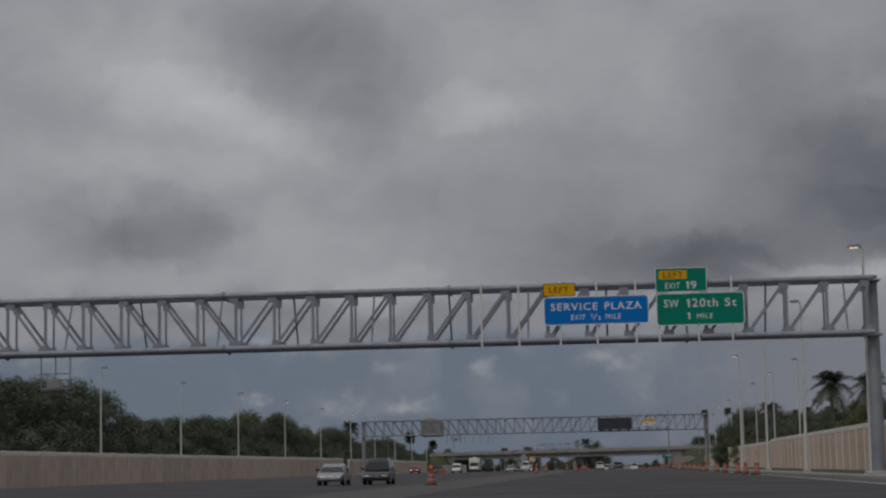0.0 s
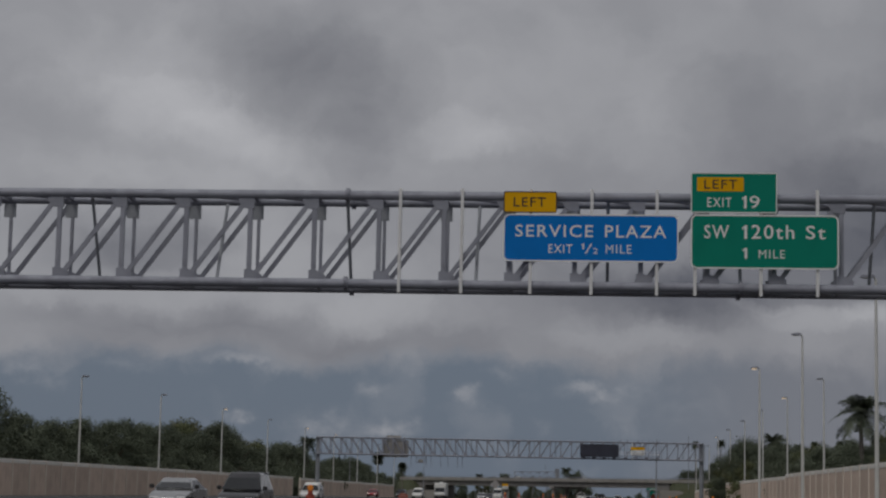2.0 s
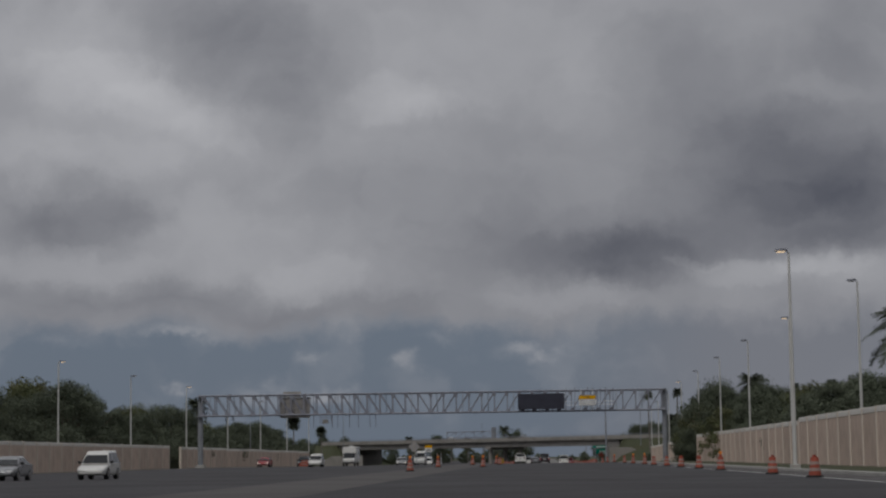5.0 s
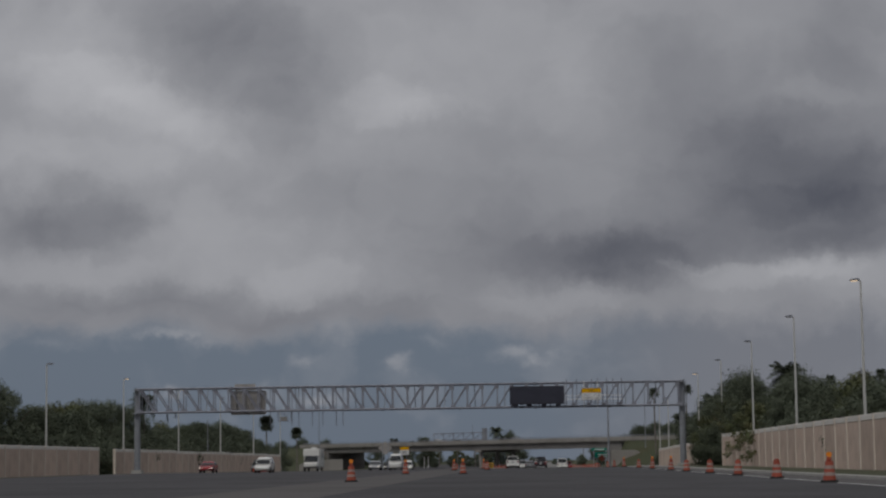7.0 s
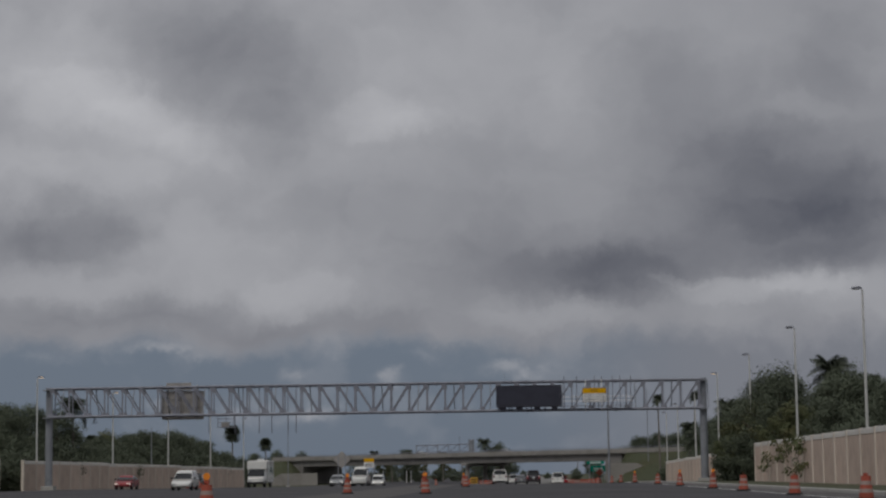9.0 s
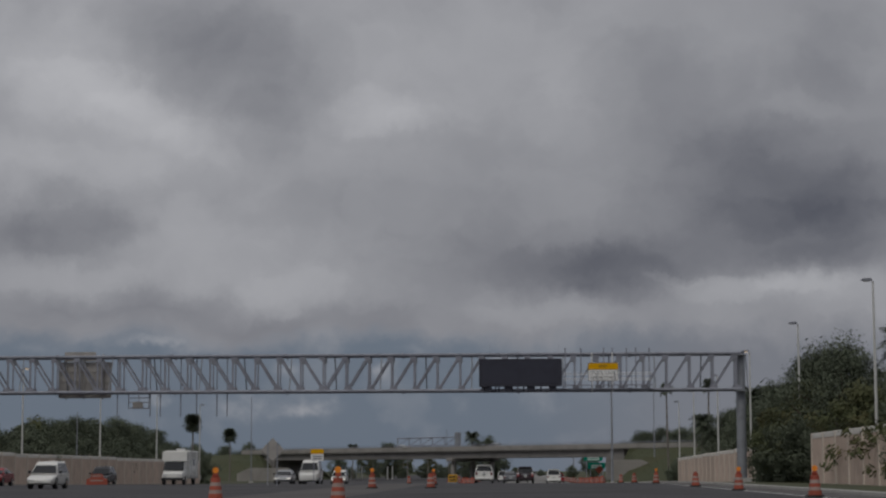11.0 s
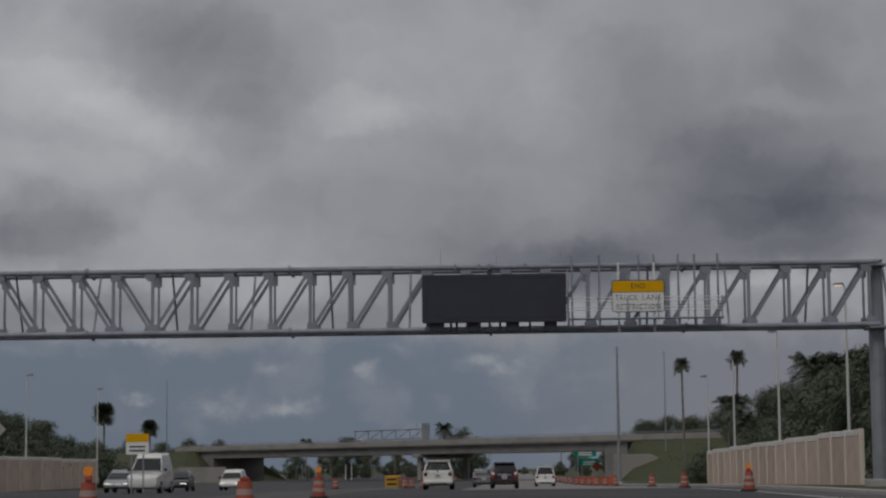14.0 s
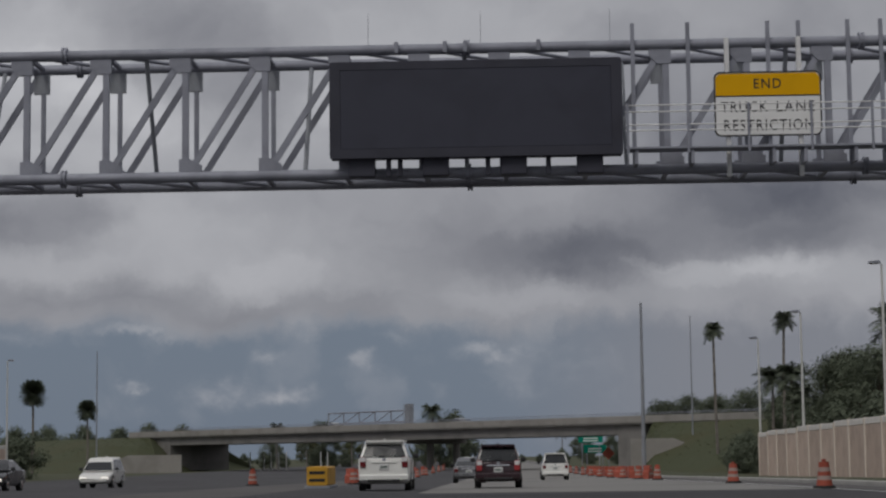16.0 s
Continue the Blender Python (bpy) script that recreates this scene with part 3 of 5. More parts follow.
# ---- sign gantries ----
def gantry(name, x_mid, half, step, y0, slope, z_low, z_top, gap, r, post_r, label, collars, sway_at):
    """A box truss of four tubes on two posts. Built along x, front face at y = 0."""
    turn = math.atan(slope)
    g = thing(name, Matrix.Translation((0, y0, 0)) @ Matrix.Rotation(turn, 4, "Z"), label, "sign gantry")
    n = int(round(half / step))
    xs = [x_mid + i * step for i in range(-n, n + 1)]
    h = z_top - z_low
    x0, x1 = x_mid - half, x_mid + half
    for y in (0, gap):
        for z in (z_low, z_top):
            part("chord", rod((x0, y, z), (x1, y, z), r, sides=16), M["galvanized"], g, "galvanized steel tube chord", smooth=False)
    vertical = mesh_of(block((-0.085, -0.06, z_low), (0.085, 0.06, z_top), 0.01), "vertical", M["galvanized"])
    thin = mesh_of(block((-0.06, -0.05, z_low), (0.06, 0.05, z_top), 0.01), "vertical", M["galvanized"])
    diagonal = [mesh_of(bar((s * 0.16, 0, z_low + 0.22), (s * (step - 0.16), 0, z_top - 0.22), 0.16, 0.09), "diagonal", M["galvanized"]) for s in (1, -1)]
    top_plate = [mesh_of(slab([(s * x, z_top - d) for x, d in ((-0.42, 0), (-0.42, 0.30), (-0.22, 0.50), (0.14, 0.50), (0.14, 0))], -0.075, 0.075), "gusset", M["galvanized"]) for s in (1, -1)]
    back_plate = [mesh_of(slab([(s * x, z_top - d) for x, d in ((-0.26, 0), (-0.26, 0.66), (0.16, 0.66), (0.16, 0))], -0.06, 0.06), "gusset", M["post_steel"]) for s in (1, -1)]
    low_plate = [mesh_of(slab(((-0.16, z_low), (-0.16, z_low + 0.46), (0.12, z_low + 0.46), (0.42, z_low + 0.3), (0.42, z_low)) if s == 1 else
                              ((0.16, z_low), (0.16, z_low + 0.46), (-0.12, z_low + 0.46), (-0.42, z_low + 0.3), (-0.42, z_low)), -0.075, 0.075), "gusset", M["galvanized"]) for s in (1, -1)]
    middle_plate = mesh_of(slab(((-0.42, z_low), (-0.42, z_low + 0.3), (-0.14, z_low + 0.46), (0.14, z_low + 0.46), (0.42, z_low + 0.3), (0.42, z_low)), -0.075, 0.075), "gusset", M["galvanized"])
    cross = mesh_of(block((-0.06, 0, -0.05), (0.06, gap, 0.05), 0.01), "strut", M["galvanized"])
    lace_bm = bmesh.new()
    tube(lace_bm, (0.1, 0.05, 0), (step - 0.1, gap - 0.05, 0), 0.05, sides=8)
    lace = mesh_of(lace_bm, "brace", M["galvanized"])
    sway_bm = bmesh.new()
    tube(sway_bm, (0.5 * step, 0.06, z_top - 0.1), (0.5 * step, gap - 0.06, z_low + 0.1), 0.06, sides=8)
    sway = mesh_of(sway_bm, "sway_brace", M["post_steel"])
    for i, x in enumerate(xs):
        s = 1 if x >= x_mid - 0.01 else -1
        for y in (0, gap):
            at = Matrix.Translation((x, y, 0))
            part("vertical", vertical if y == 0 else thin, None, g, m=at)
            part("gusset", (back_plate if y else top_plate)[0 if s == 1 else 1], None, g, m=at)
            centre = abs(x - x_mid) < 0.01
            part("gusset", middle_plate if centre else low_plate[0 if s == 1 else 1], None, g, m=at)
            if x + s * step < x1 - 0.2 and x + s * step > x0 + 0.2:
                part("diagonal", diagonal[0 if s == 1 else 1], None, g, m=at)
            if centre:
                part("diagonal", diagonal[1], None, g, m=at)
        for z in (z_low, z_top):
            part("strut", cross, None, g, m=Matrix.Translation((x, 0, z)))
            if i + 1 < len(xs):
                part("brace", lace, None, g, m=Matrix.Translation((x, 0, z)))
        if (i - sway_at) % 2 == 0:
            part("sway_brace", sway, None, g, m=Matrix.Translation((x, 0, 0)) @ (Matrix.Identity(4) if (i - sway_at) % 4 == 0 else Matrix.Translation((0, gap, 0)) @ Matrix.Diagonal((1, -1, 1, 1))))
    flange_bm = bmesh.new()
    profile = ((-0.07, r), (-0.07, r + 0.09), (-0.02, r + 0.09), (-0.015, r + 0.05), (0.015, r + 0.05), (0.02, r + 0.09), (0.07, r + 0.09), (0.07, r))
    rings = [[flange_bm.verts.new((x, q * math.cos(a * math.tau / 16), q * math.sin(a * math.tau / 16))) for x, q in profile] for a in range(16)]
    for a in range(16):
        for k in range(len(profile)):
            e = (k + 1) % len(profile)
            flange_bm.faces.new((rings[a][k], rings[a][e], rings[(a + 1) % 16][e], rings[(a + 1) % 16][k]))
    bmesh.ops.recalc_face_normals(flange_bm, faces=flange_bm.faces)
    flange = mesh_of(flange_bm, "splice_flange", M["galvanized"])
    for x in collars:
        for y in (0, gap):
            for z in (z_low, z_top):
                part("splice_flange", flange, None, g, m=Matrix.Translation((x, y, z)))
    for x in (x0, x1):
        bm = rod((x, gap / 2, -0.8), (x, gap / 2, z_top + 0.12), post_r * 1.08, post_r * 0.95, sides=12)
        post = part("post", bm, M["post_steel"], g, "tapered steel end post")
        part("base_plate", block((x - 0.75, gap / 2 - 0.75, -0.8), (x + 0.75, gap / 2 + 0.75, 0.32), 0.04), M["kerb"], g, "concrete footing")
        part("cap", rod((x, gap / 2, z_top + 0.12), (x, gap / 2, z_top + 0.18), post_r * 1.05, sides=12), M["post_steel"], g)
        for z in (z_low, z_top):
            part("saddle", block((x - post_r * 1.2, -0.1, z - 0.2), (x + post_r * 1.2, gap + 0.1, z - 0.08), 0.02), M["post_steel"], g, "steel saddle bracket")
    return g


G1 = dict(y0=117.62, slope=0.0)
G2 = dict(y0=436.7, slope=-0.01, wide=1.05, tall=1.045, dx=0.5, dz=0.1)
gantry("sign_gantry", -22.15, 37.4, 2.315, G1["y0"], G1["slope"], 8.32, 11.48, 1.75, 0.165, 0.37, "grey galvanized steel box truss gantry carrying exit signs", (-36.6, -22.9, -9.4, 4.5), 21)
gantry("sign_gantry", -18.0, 37.8, 2.074, G2["y0"], G2["slope"], 8.28, 11.52, 1.8, 0.14, 0.42, "grey galvanized steel box truss gantry with message board", (-42.5, -31.9, -21.5, -10.8, -0.3, 9.85), 22)


def on_gantry(g, y):
    """Where a sign hangs on a gantry: x along it, y before its face."""
    return Matrix.Translation((0, g["y0"], 0)) @ Matrix.Rotation(math.atan(g["slope"]), 4, "Z") @ Matrix.Translation((g.get("dx", 0), y, g.get("dz", 0))) @ Matrix.Diagonal((g.get("wide", 1), 1, g.get("tall", 1), 1))


def sign_panel(name, m, x0, x1, z0, z1, face, edge, r, label, border=0.05, category="road sign"):
    s = thing(name, m, label, category)
    part("panel", slab(rounded(x0, x1, z0, z1, r), 0.0, 0.05), M[face], s)
    part("border", ring_slab(rounded(x0 - 0.002, x1 + 0.002, z0 - 0.002, z1 + 0.002, r), rounded(x0 + border, x1 - border, z0 + border, z1 - border, max(0.02, r - border)), -0.008, 0.012), M[edge], s)
    return s


def hangers(s, xs, z0, z1, y0=0.05, y1=0.2):
    for x in xs:
        part("hanger_bar", block((x - 0.055, y0, z0), (x + 0.055, y1, z1), 0.008), M["white_bar"], s, "white aluminium mounting bar")


SIGNS = dict(y0=117.3, slope=-0.01)
at = on_gantry(SIGNS, 0.0)
blue = sign_panel("service_sign", at, -3.83, 2.3, 9.15, 10.83, "sign_blue", "sign_white", 0.22, "blue service plaza sign with white letters on a gantry")
lettering("lettering", "SERVICE", -3.41, -0.68, 10.02, 10.45, -0.004, M["sign_white"], blue, 0.007)
lettering("lettering", "PLAZA", -0.26, 1.87, 10.02, 10.45, -0.004, M["sign_white"], blue, 0.007)
lettering("lettering", "EXIT", -2.23, -1.40, 9.46, 9.76, -0.004, M["sign_white"], blue)
figure_one(-1.08, -0.99, 9.60, 9.80, -0.004, M["sign_white"], blue)
part("lettering", slab(((-0.96, 9.44), (-0.91, 9.44), (-0.70, 9.80), (-0.75, 9.80)), -0.008, 0.0), M["sign_white"], blue)
lettering("lettering", "2", -0.68, -0.50, 9.44, 9.64, -0.004, M["sign_white"], blue, 0.0)
lettering("lettering", "MILE", -0.23, 0.67, 9.46, 9.76, -0.004, M["sign_white"], blue, 0.0)
hangers(blue, (-7.5, -5.3, -2.87, -0.73, 1.55), 8.0, 11.72)
left_tab = sign_panel("left_exit_tab", at, -3.83, -1.96, 10.88, 11.63, "sign_yellow", "sign_black", 0.08, "yellow exit plaque above the blue sign", 0.03)
lettering("lettering", "LEFT", -3.48, -2.35, 11.09, 11.42, -0.004, M["sign_black"], left_tab)
at = at @ Matrix.Translation((0, 0, 0.06))
green = sign_panel("exit_sign", at, 2.72, 7.82, 8.9, 10.8, "sign_green", "sign_white", 0.22, "green exit guide sign with white letters on a gantry")
lettering("lettering", "SW", 3.19, 4.04, 9.96, 10.43, -0.004, M["sign_white"], green, 0.007)
figure_one(4.50, 4.67, 9.96, 10.43, -0.004, M["sign_white"], green)
lettering("lettering", "20th", 4.82, 6.29, 9.96, 10.45, -0.004, M["sign_white"], green, 0.007)
lettering("lettering", "St", 6.69, 7.37, 9.96, 10.43, -0.004, M["sign_white"], green, 0.007)
figure_one(4.52, 4.67, 9.26, 9.64, -0.004, M["sign_white"], green)
lettering("lettering", "MILE", 5.07, 5.97, 9.28, 9.57, -0.004, M["sign_white"], green, 0.0)
hangers(green, (2.88, 5.15, 7.1), 7.95, 11.7)
plaque = sign_panel("exit_number_plaque", at, 2.72, 5.7, 10.86, 12.28, "sign_green", "sign_white", 0.05, "green exit number plaque above the exit sign", 0.035)
tab = part("left_tab", slab(rounded(2.93, 4.55, 11.62, 12.12, 0.05), -0.012, 0.0), M["sign_yellow"], plaque, "yellow left tab")
lettering("lettering", "LEFT", 3.18, 4.32, 11.71, 12.03, -0.016, M["sign_black"], tab)
lettering("lettering", "EXIT", 3.29, 4.13, 11.07, 11.40, -0.004, M["sign_white"], plaque)
figure_one(4.50, 4.65, 11.03, 11.47, -0.004, M["sign_white"], plaque)
lettering("lettering", "9", 4.75, 5.10, 11.03, 11.47, -0.004, M["sign_white"], plaque)

# message board
at = on_gantry(G2, -0.62)
board = thing("message_board", at, "large black unlit electronic message board on a gantry", "message board")
part("housing", block((-4.12, 0.02, 8.13), (3.0, 0.45, 10.52), 0.05), M["dms_frame"], board, "black metal housing")
part("face", block((-3.86, -0.01, 8.36), (2.74, 0.03, 10.32), 0.01), M["dms_face"], board, "dark glass face")
part("bezel", ring_slab(rounded(-4.12, 3.0, 8.13, 10.52, 0.08), rounded(-3.86, 2.74, 8.36, 10.32, 0.03), -0.02, 0.04), M["dms_frame"], board)
for x in (-3.35, -1.55, 0.35, 2.2):
    part("mount", block((x - 0.32, 0.15, 7.7), (x + 0.32, 0.5, 8.15), 0.02), M["dms_frame"], board, "steel mounting bracket")
for x in (-3.2, -0.42, 2.76):
    part("antenna", rod((x, 0.55, 10.85), (x, 0.55, 11.85), 0.009, 0.006, 6), M["post_steel"], board, "thin whip antenna")
for x in (-2.70, -2.42, -0.28, 1.19):
    part("hanger", block((x - 0.06, 0.2, 7.7), (x + 0.06, 0.3, 8.15), 0.01), M["dms_frame"], board)
for x in (-2.5, -1.3, -0.8, 1.0):
    part("clamp", block((x - 0.05, 0.35, 10.8), (x + 0.05, 0.6, 11.08), 0.01), M["galvanized"], board)

end_sign = sign_panel("truck_lane_sign", on_gantry(G2, -0.3) @ Matrix.Translation((0.14, 0, -0.02)), 5.11, 7.71, 8.58, 10.18, "sign_white", "sign_black", 0.16, "yellow and white truck lane restriction sign on a gantry", 0.035)
part("header", slab(((5.15, 9.58), (7.67, 9.58), (7.67, 10.04), (7.58, 10.13), (5.24, 10.13), (5.15, 10.04)), -0.006, 0.01), M["sign_yellow"], end_sign, "yellow upper half")
part("divider", block((5.13, -0.009, 9.56), (7.69, 0.01, 9.59)), M["sign_black"], end_sign)
lettering("lettering", "END", 6.08, 6.74, 9.76, 10.0, -0.010, M["sign_black"], end_sign)
lettering("lettering", "TRUCK", 5.27, 6.40, 9.18, 9.44, -0.004, M["sign_black"], end_sign)
lettering("lettering", "LANE", 6.62, 7.54, 9.18, 9.44, -0.004, M["sign_black"], end_sign)
lettering("lettering", "RESTRICTION", 5.34, 7.50, 8.72, 8.99, -0.004, M["sign_black"], end_sign)
hangers(end_sign, (5.45, 7.2), 7.6, 11.05)

# service walkway in front of the truck lane sign
catwalk = thing("catwalk", on_gantry(G2, -0.95) @ Matrix.Translation((0, 0, 0.34)), "grey metal service walkway with railings on the gantry", "catwalk")
part("grating", block((3.05, 0.0, 7.85), (10.7, 0.62, 7.91), 0.01), M["galvanized"], catwalk, "steel grating floor")
for z in (8.3, 8.44, 8.76, 8.92):
    part("rail", rod((3.05, 0.0, z), (10.7, 0.0, z), 0.018, sides=8), M["white_bar"], catwalk, "thin rail")
for x in (3.1, 4.55, 6.0, 7.5, 8.95, 10.6):
    part("stanchion", block((x - 0.03, -0.03, 7.75), (x + 0.03, 0.03, 8.95), 0.005), M["galvanized"], catwalk)
for x in (3.3, 4.65, 6.6, 7.35, 8.55, 9.35, 10.5):
    part("hanger_bar", block((x - 0.05, 0.72, 7.55), (x + 0.05, 0.80, 11.1), 0.008), M["galvanized"], catwalk, "steel hanger bar")
    part("bracket", bar((x, 0.4, 7.86), (x + 0.001, 0.4, 7.5), 0.08, 0.7), M["galvanized"], catwalk)

# backs of signs for the other carriageway
rear = thing("oncoming_sign", on_gantry(G2, 2.2), "unpainted back of a road sign for oncoming traffic", "road sign")
part("panel", slab(rounded(-41.3, -36.6, 7.4, 10.6, 0.15), 0.0, 0.05), M["sign_back"], rear)
part("plaque", slab(rounded(-40.8, -38.0, 10.66, 11.5, 0.05), 0.0, 0.05), M["sign_back"], rear)
for x in (-40.6, -39.0, -37.3):
    part("hanger_bar", block((x - 0.06, -0.1, 7.3), (x + 0.06, 0.0, 11.3), 0.01), M["sign_back"], rear)
for z in (7.9, 8.8, 9.7):
    part("stiffener", block((-41.2, -0.06, z), (-36.7, 0.0, z + 0.08)), M["sign_back"], rear)
for i, x in enumerate((-36.0, -33.1, -32.2, -30.4, -29.0, -27.2, -26.3)):
    drop = tagged(part("hanging_bar", block((x - 0.045, -0.04, 5.75), (x + 0.045, 0.04, 11.1), 0.01), M["galvanized"], m=on_gantry(G2, 2.05)), "grey steel bar hanging from the gantry truss", "hanging bar", "bars hanging from the gantry")


def equipment_basket(m, top):
    """A tray with rails on three hangers; its middle hangs from m, top is how far up the hangers reach."""
    b = thing("equipment_basket", m, "grey metal equipment basket slung under the gantry", "basket")
    for z in (0.0, 0.5, 0.9):
        part("rail", rod((-0.9, 0, z), (0.9, 0, z), 0.04, sides=8), M["galvanized"], b)
    for x in (-0.9, 0.0, 0.9):
        part("upright", rod((x, 0, 0), (x, 0, top), 0.04, sides=8), M["galvanized"], b)
    part("tray", block((-0.9, -0.3, -0.06), (0.9, 0.3, 0.0)), M["galvanized"], b)
    part("box", block((-0.5, -0.22, 0.0), (0.35, 0.22, 0.55), 0.03), M["sign_back"], b, "pale equipment box")
    return b


equipment_basket(on_gantry(G2, 2.0) @ Matrix.Translation((-34.1, 0, 6.5)), 1.5)
equipment_basket(Matrix.Translation((-33.6, G1["y0"] + 1.75, 6.3)), 1.9)


def hanging_cable(m, drop, seed):
    """A loose bundle of black cables hanging from the lower tubes of a gantry."""
    rng_ = random.Random(seed)
    c = thing("hanging_cable", m, "black cable ends hanging loose from the gantry", "cable", "loose cables under the gantry")
    for _ in range(4):
        p = Vector((rng_.uniform(-0.12, 0.12), 0, 0))
        bm = bmesh.new()
        for i in range(5):
            q = p + Vector((rng_.uniform(-0.09, 0.09), rng_.uniform(-0.05, 0.05), -drop * rng_.uniform(0.12, 0.22)))
            tube(bm, p, q, 0.03, sides=6)
            p = q
        part("strand", bm, M["rubber"], c)
    return c


for k, (x, drop) in enumerate(((-51.5, 1.4), (-50.3, 0.9))):
    hanging_cable(Matrix.Translation((x, G2["y0"] + 0.1 - 0.01 * x, 8.2)), drop, k)


# ---- street lamps ----
def street_lamp(height, lit):
    reach = 0.12
    s = thing("street_lamp", Matrix.Identity(4), "tall pale aluminium street lamp with a short arm", "street lamp", "street lamps along the motorway")
    part("base", block((-0.3, -0.3, -0.6), (0.3, 0.3, 0.35), 0.04), M["kerb"], s, "concrete base")
    part("pole", rod((0, 0, 0.3), (0, 0, height), 0.14, 0.075, 12), M["lamp_pole"], s, "tapered pale pole")
    arm = bmesh.new()
    for i in range(4):
        a, b = i / 4, (i + 1) / 4
        tube(arm, (-reach * a, 0, height - 0.1 + 0.22 * math.sin(a * 1.57)), (-reach * b, 0, height - 0.1 + 0.22 * math.sin(b * 1.57)), 0.045, sides=8)
    part("arm", arm, M["lamp_pole"], s)
    head = part("head", slab(((-reach - 0.75, height + 0.08), (-reach - 0.7, height + 0.2), (-reach - 0.1, height + 0.26), (-reach + 0.05, height + 0.17), (-reach + 0.05, height + 0.06)), -0.17, 0.17), M["galvanized"], s, "cobra head lantern")
    part("lens", block((-reach - 0.62, -0.13, height + 0.01), (-reach - 0.12, 0.13, height + 0.08), 0.02), M["sodium" if lit else "lens"], head, "lit lens" if lit else "")
    return s


lamps = {(h, lit): street_lamp(h, lit) for h in (13.5, 14.6) for lit in (False, True)}
spots = [(15.1, y, 0, 0, y in (120.5, 240.8), 13.5) for y in (80.4, 120.5, 160.6, 200.7, 240.8)]
spots += [(25.6, y, drop, 0, y in (323.5, 479), 14.6) for y, drop in ((279.5, 0.3), (323.5, 0.3), (364, 0.3), (402.5, 0.1), (441, -0.2), (479, -0.5), (514.5, -1.5), (548.7, -2.2), (575, -2.8))]
spots += [(-60.4, y, 0, 180, y in (361, 451, 496), 14.4 - 0.9) for y in (96, 141, 186, 231, 274, 316, 361, 405, 451, 496, 541, 586, 631)]
for x, y, drop, turn, lit, h in spots:
    m = pose(x, y, drop, 0, 0, turn)
    src = lamps[h, lit]
    if src.matrix_basis == Matrix.Identity(4):
        src.matrix_basis = m
    else:
        copy_thing(src, m)

# tall steel poles in the median and beyond
for x, y, h, r in ((15.5, 588.4, 17.6, 0.24), (27.2, 655.0, 20.9, 0.13), (-53.4, 652.0, 17.0, 0.12), (-22.0, 875.0, 15.0, 0.12), (-60.4, 526.0, 10.0, 0.1)):
    p = thing("steel_pole", pose(x, y, grade(y)), "tall bare grey steel pole", "pole")
    part("shaft", rod((0, 0, 0), (0, 0, h), r, r * 0.5, 12), M["post_steel"], p)
    part("footing", block((-0.4, -0.4, -0.1), (0.4, 0.4, 0.3), 0.05), M["kerb"], p)


# ---- vegetation ----
def branch(bm, p, q, r0, r1, bend, rng):
    last, n = Vector(p), 4
    side = Vector((rng.uniform(-1, 1), rng.uniform(-1, 1), 0.3)) * bend
    for i in range(n):
        t = (i + 1) / n
        nxt = Vector(p).lerp(Vector(q), t) + side * math.sin(t * 3.14)
        tube(bm, last, nxt, r0 + (r1 - r0) * (t - 1 / n), r0 + (r1 - r0) * t, 7, cap=False)
        last = nxt
    return last


def leaf_cloud(points, rng, size, per, spread, squash=0.8):
    """Leaves in clumps round the given points, as one mesh."""
    verts, faces = [], []
    for px, py, pz, rad in points:
        for _ in range(per):
            d = Vector((rng.gauss(0, 1), rng.gauss(0, 1), rng.gauss(0, 1)))
            d = d.normalized() * rad * rng.random() ** 0.45
            c = Vector((px + d.x, py + d.y, pz + d.z * squash))
            s = size * rng.uniform(0.55, 1.3)
            n = (Vector((rng.uniform(-1, 1), rng.uniform(-1, 1), rng.uniform(-0.3, 1))) * 0.75 + d.normalized()).normalized()
            u = n.orthogonal().normalized() * s
            v = n.cross(u) * rng.uniform(0.45, 0.8)
            k = len(verts)
            verts += [c - u, c + v * 0.6 - u * 0.1, c + u, c - v * 0.6 + u * 0.1]
            faces.append((k, k + 1, k + 2, k + 3))
    me = bpy.data.meshes.new("crown")
    me.from_pydata(verts, [], faces)
    return me


def broadleaf(name, height, width, seed, mat, label, clumps=46, per=330, size=0.165, low=0.2):
    rng = random.Random(seed)
    s = thing(name, Matrix.Identity(4), label, "tree")
    wood = bmesh.new()
    branch(wood, (0, 0, -0.2), (rng.uniform(-0.4, 0.4), rng.uniform(-0.4, 0.4), height * 0.45), height * 0.028, height * 0.018, 0.25, rng)
    points = []
    for i in range(clumps):
        t = (i + 0.5) / clumps
        z = height * (low + (0.93 - low) * t)
        k = math.sin(math.pi * min(1, (t * 0.86 + 0.16))) ** 0.6
        a = i * 2.4 + rng.uniform(-0.5, 0.5)
        rr = width * 0.5 * k * rng.uniform(0.25, 1.0)
        rad = width * rng.uniform(0.11, 0.2)
        points.append((rr * math.cos(a), rr * math.sin(a), z + rng.uniform(-0.5, 0.5), rad))
        if i % 4 == 0:
            branch(wood, (0, 0, height * (0.2 + 0.25 * rng.random())), points[-1][:3], height * 0.012, height * 0.003, 0.3, rng)
    part("trunk", wood, M["bark"], s, "brown branching trunk")
    crown = leaf_cloud(points, rng, size, per, 1.0)
    crown.materials.append(M[mat])
    part("crown", crown, None, s, "dense dark green leaves")
    return s


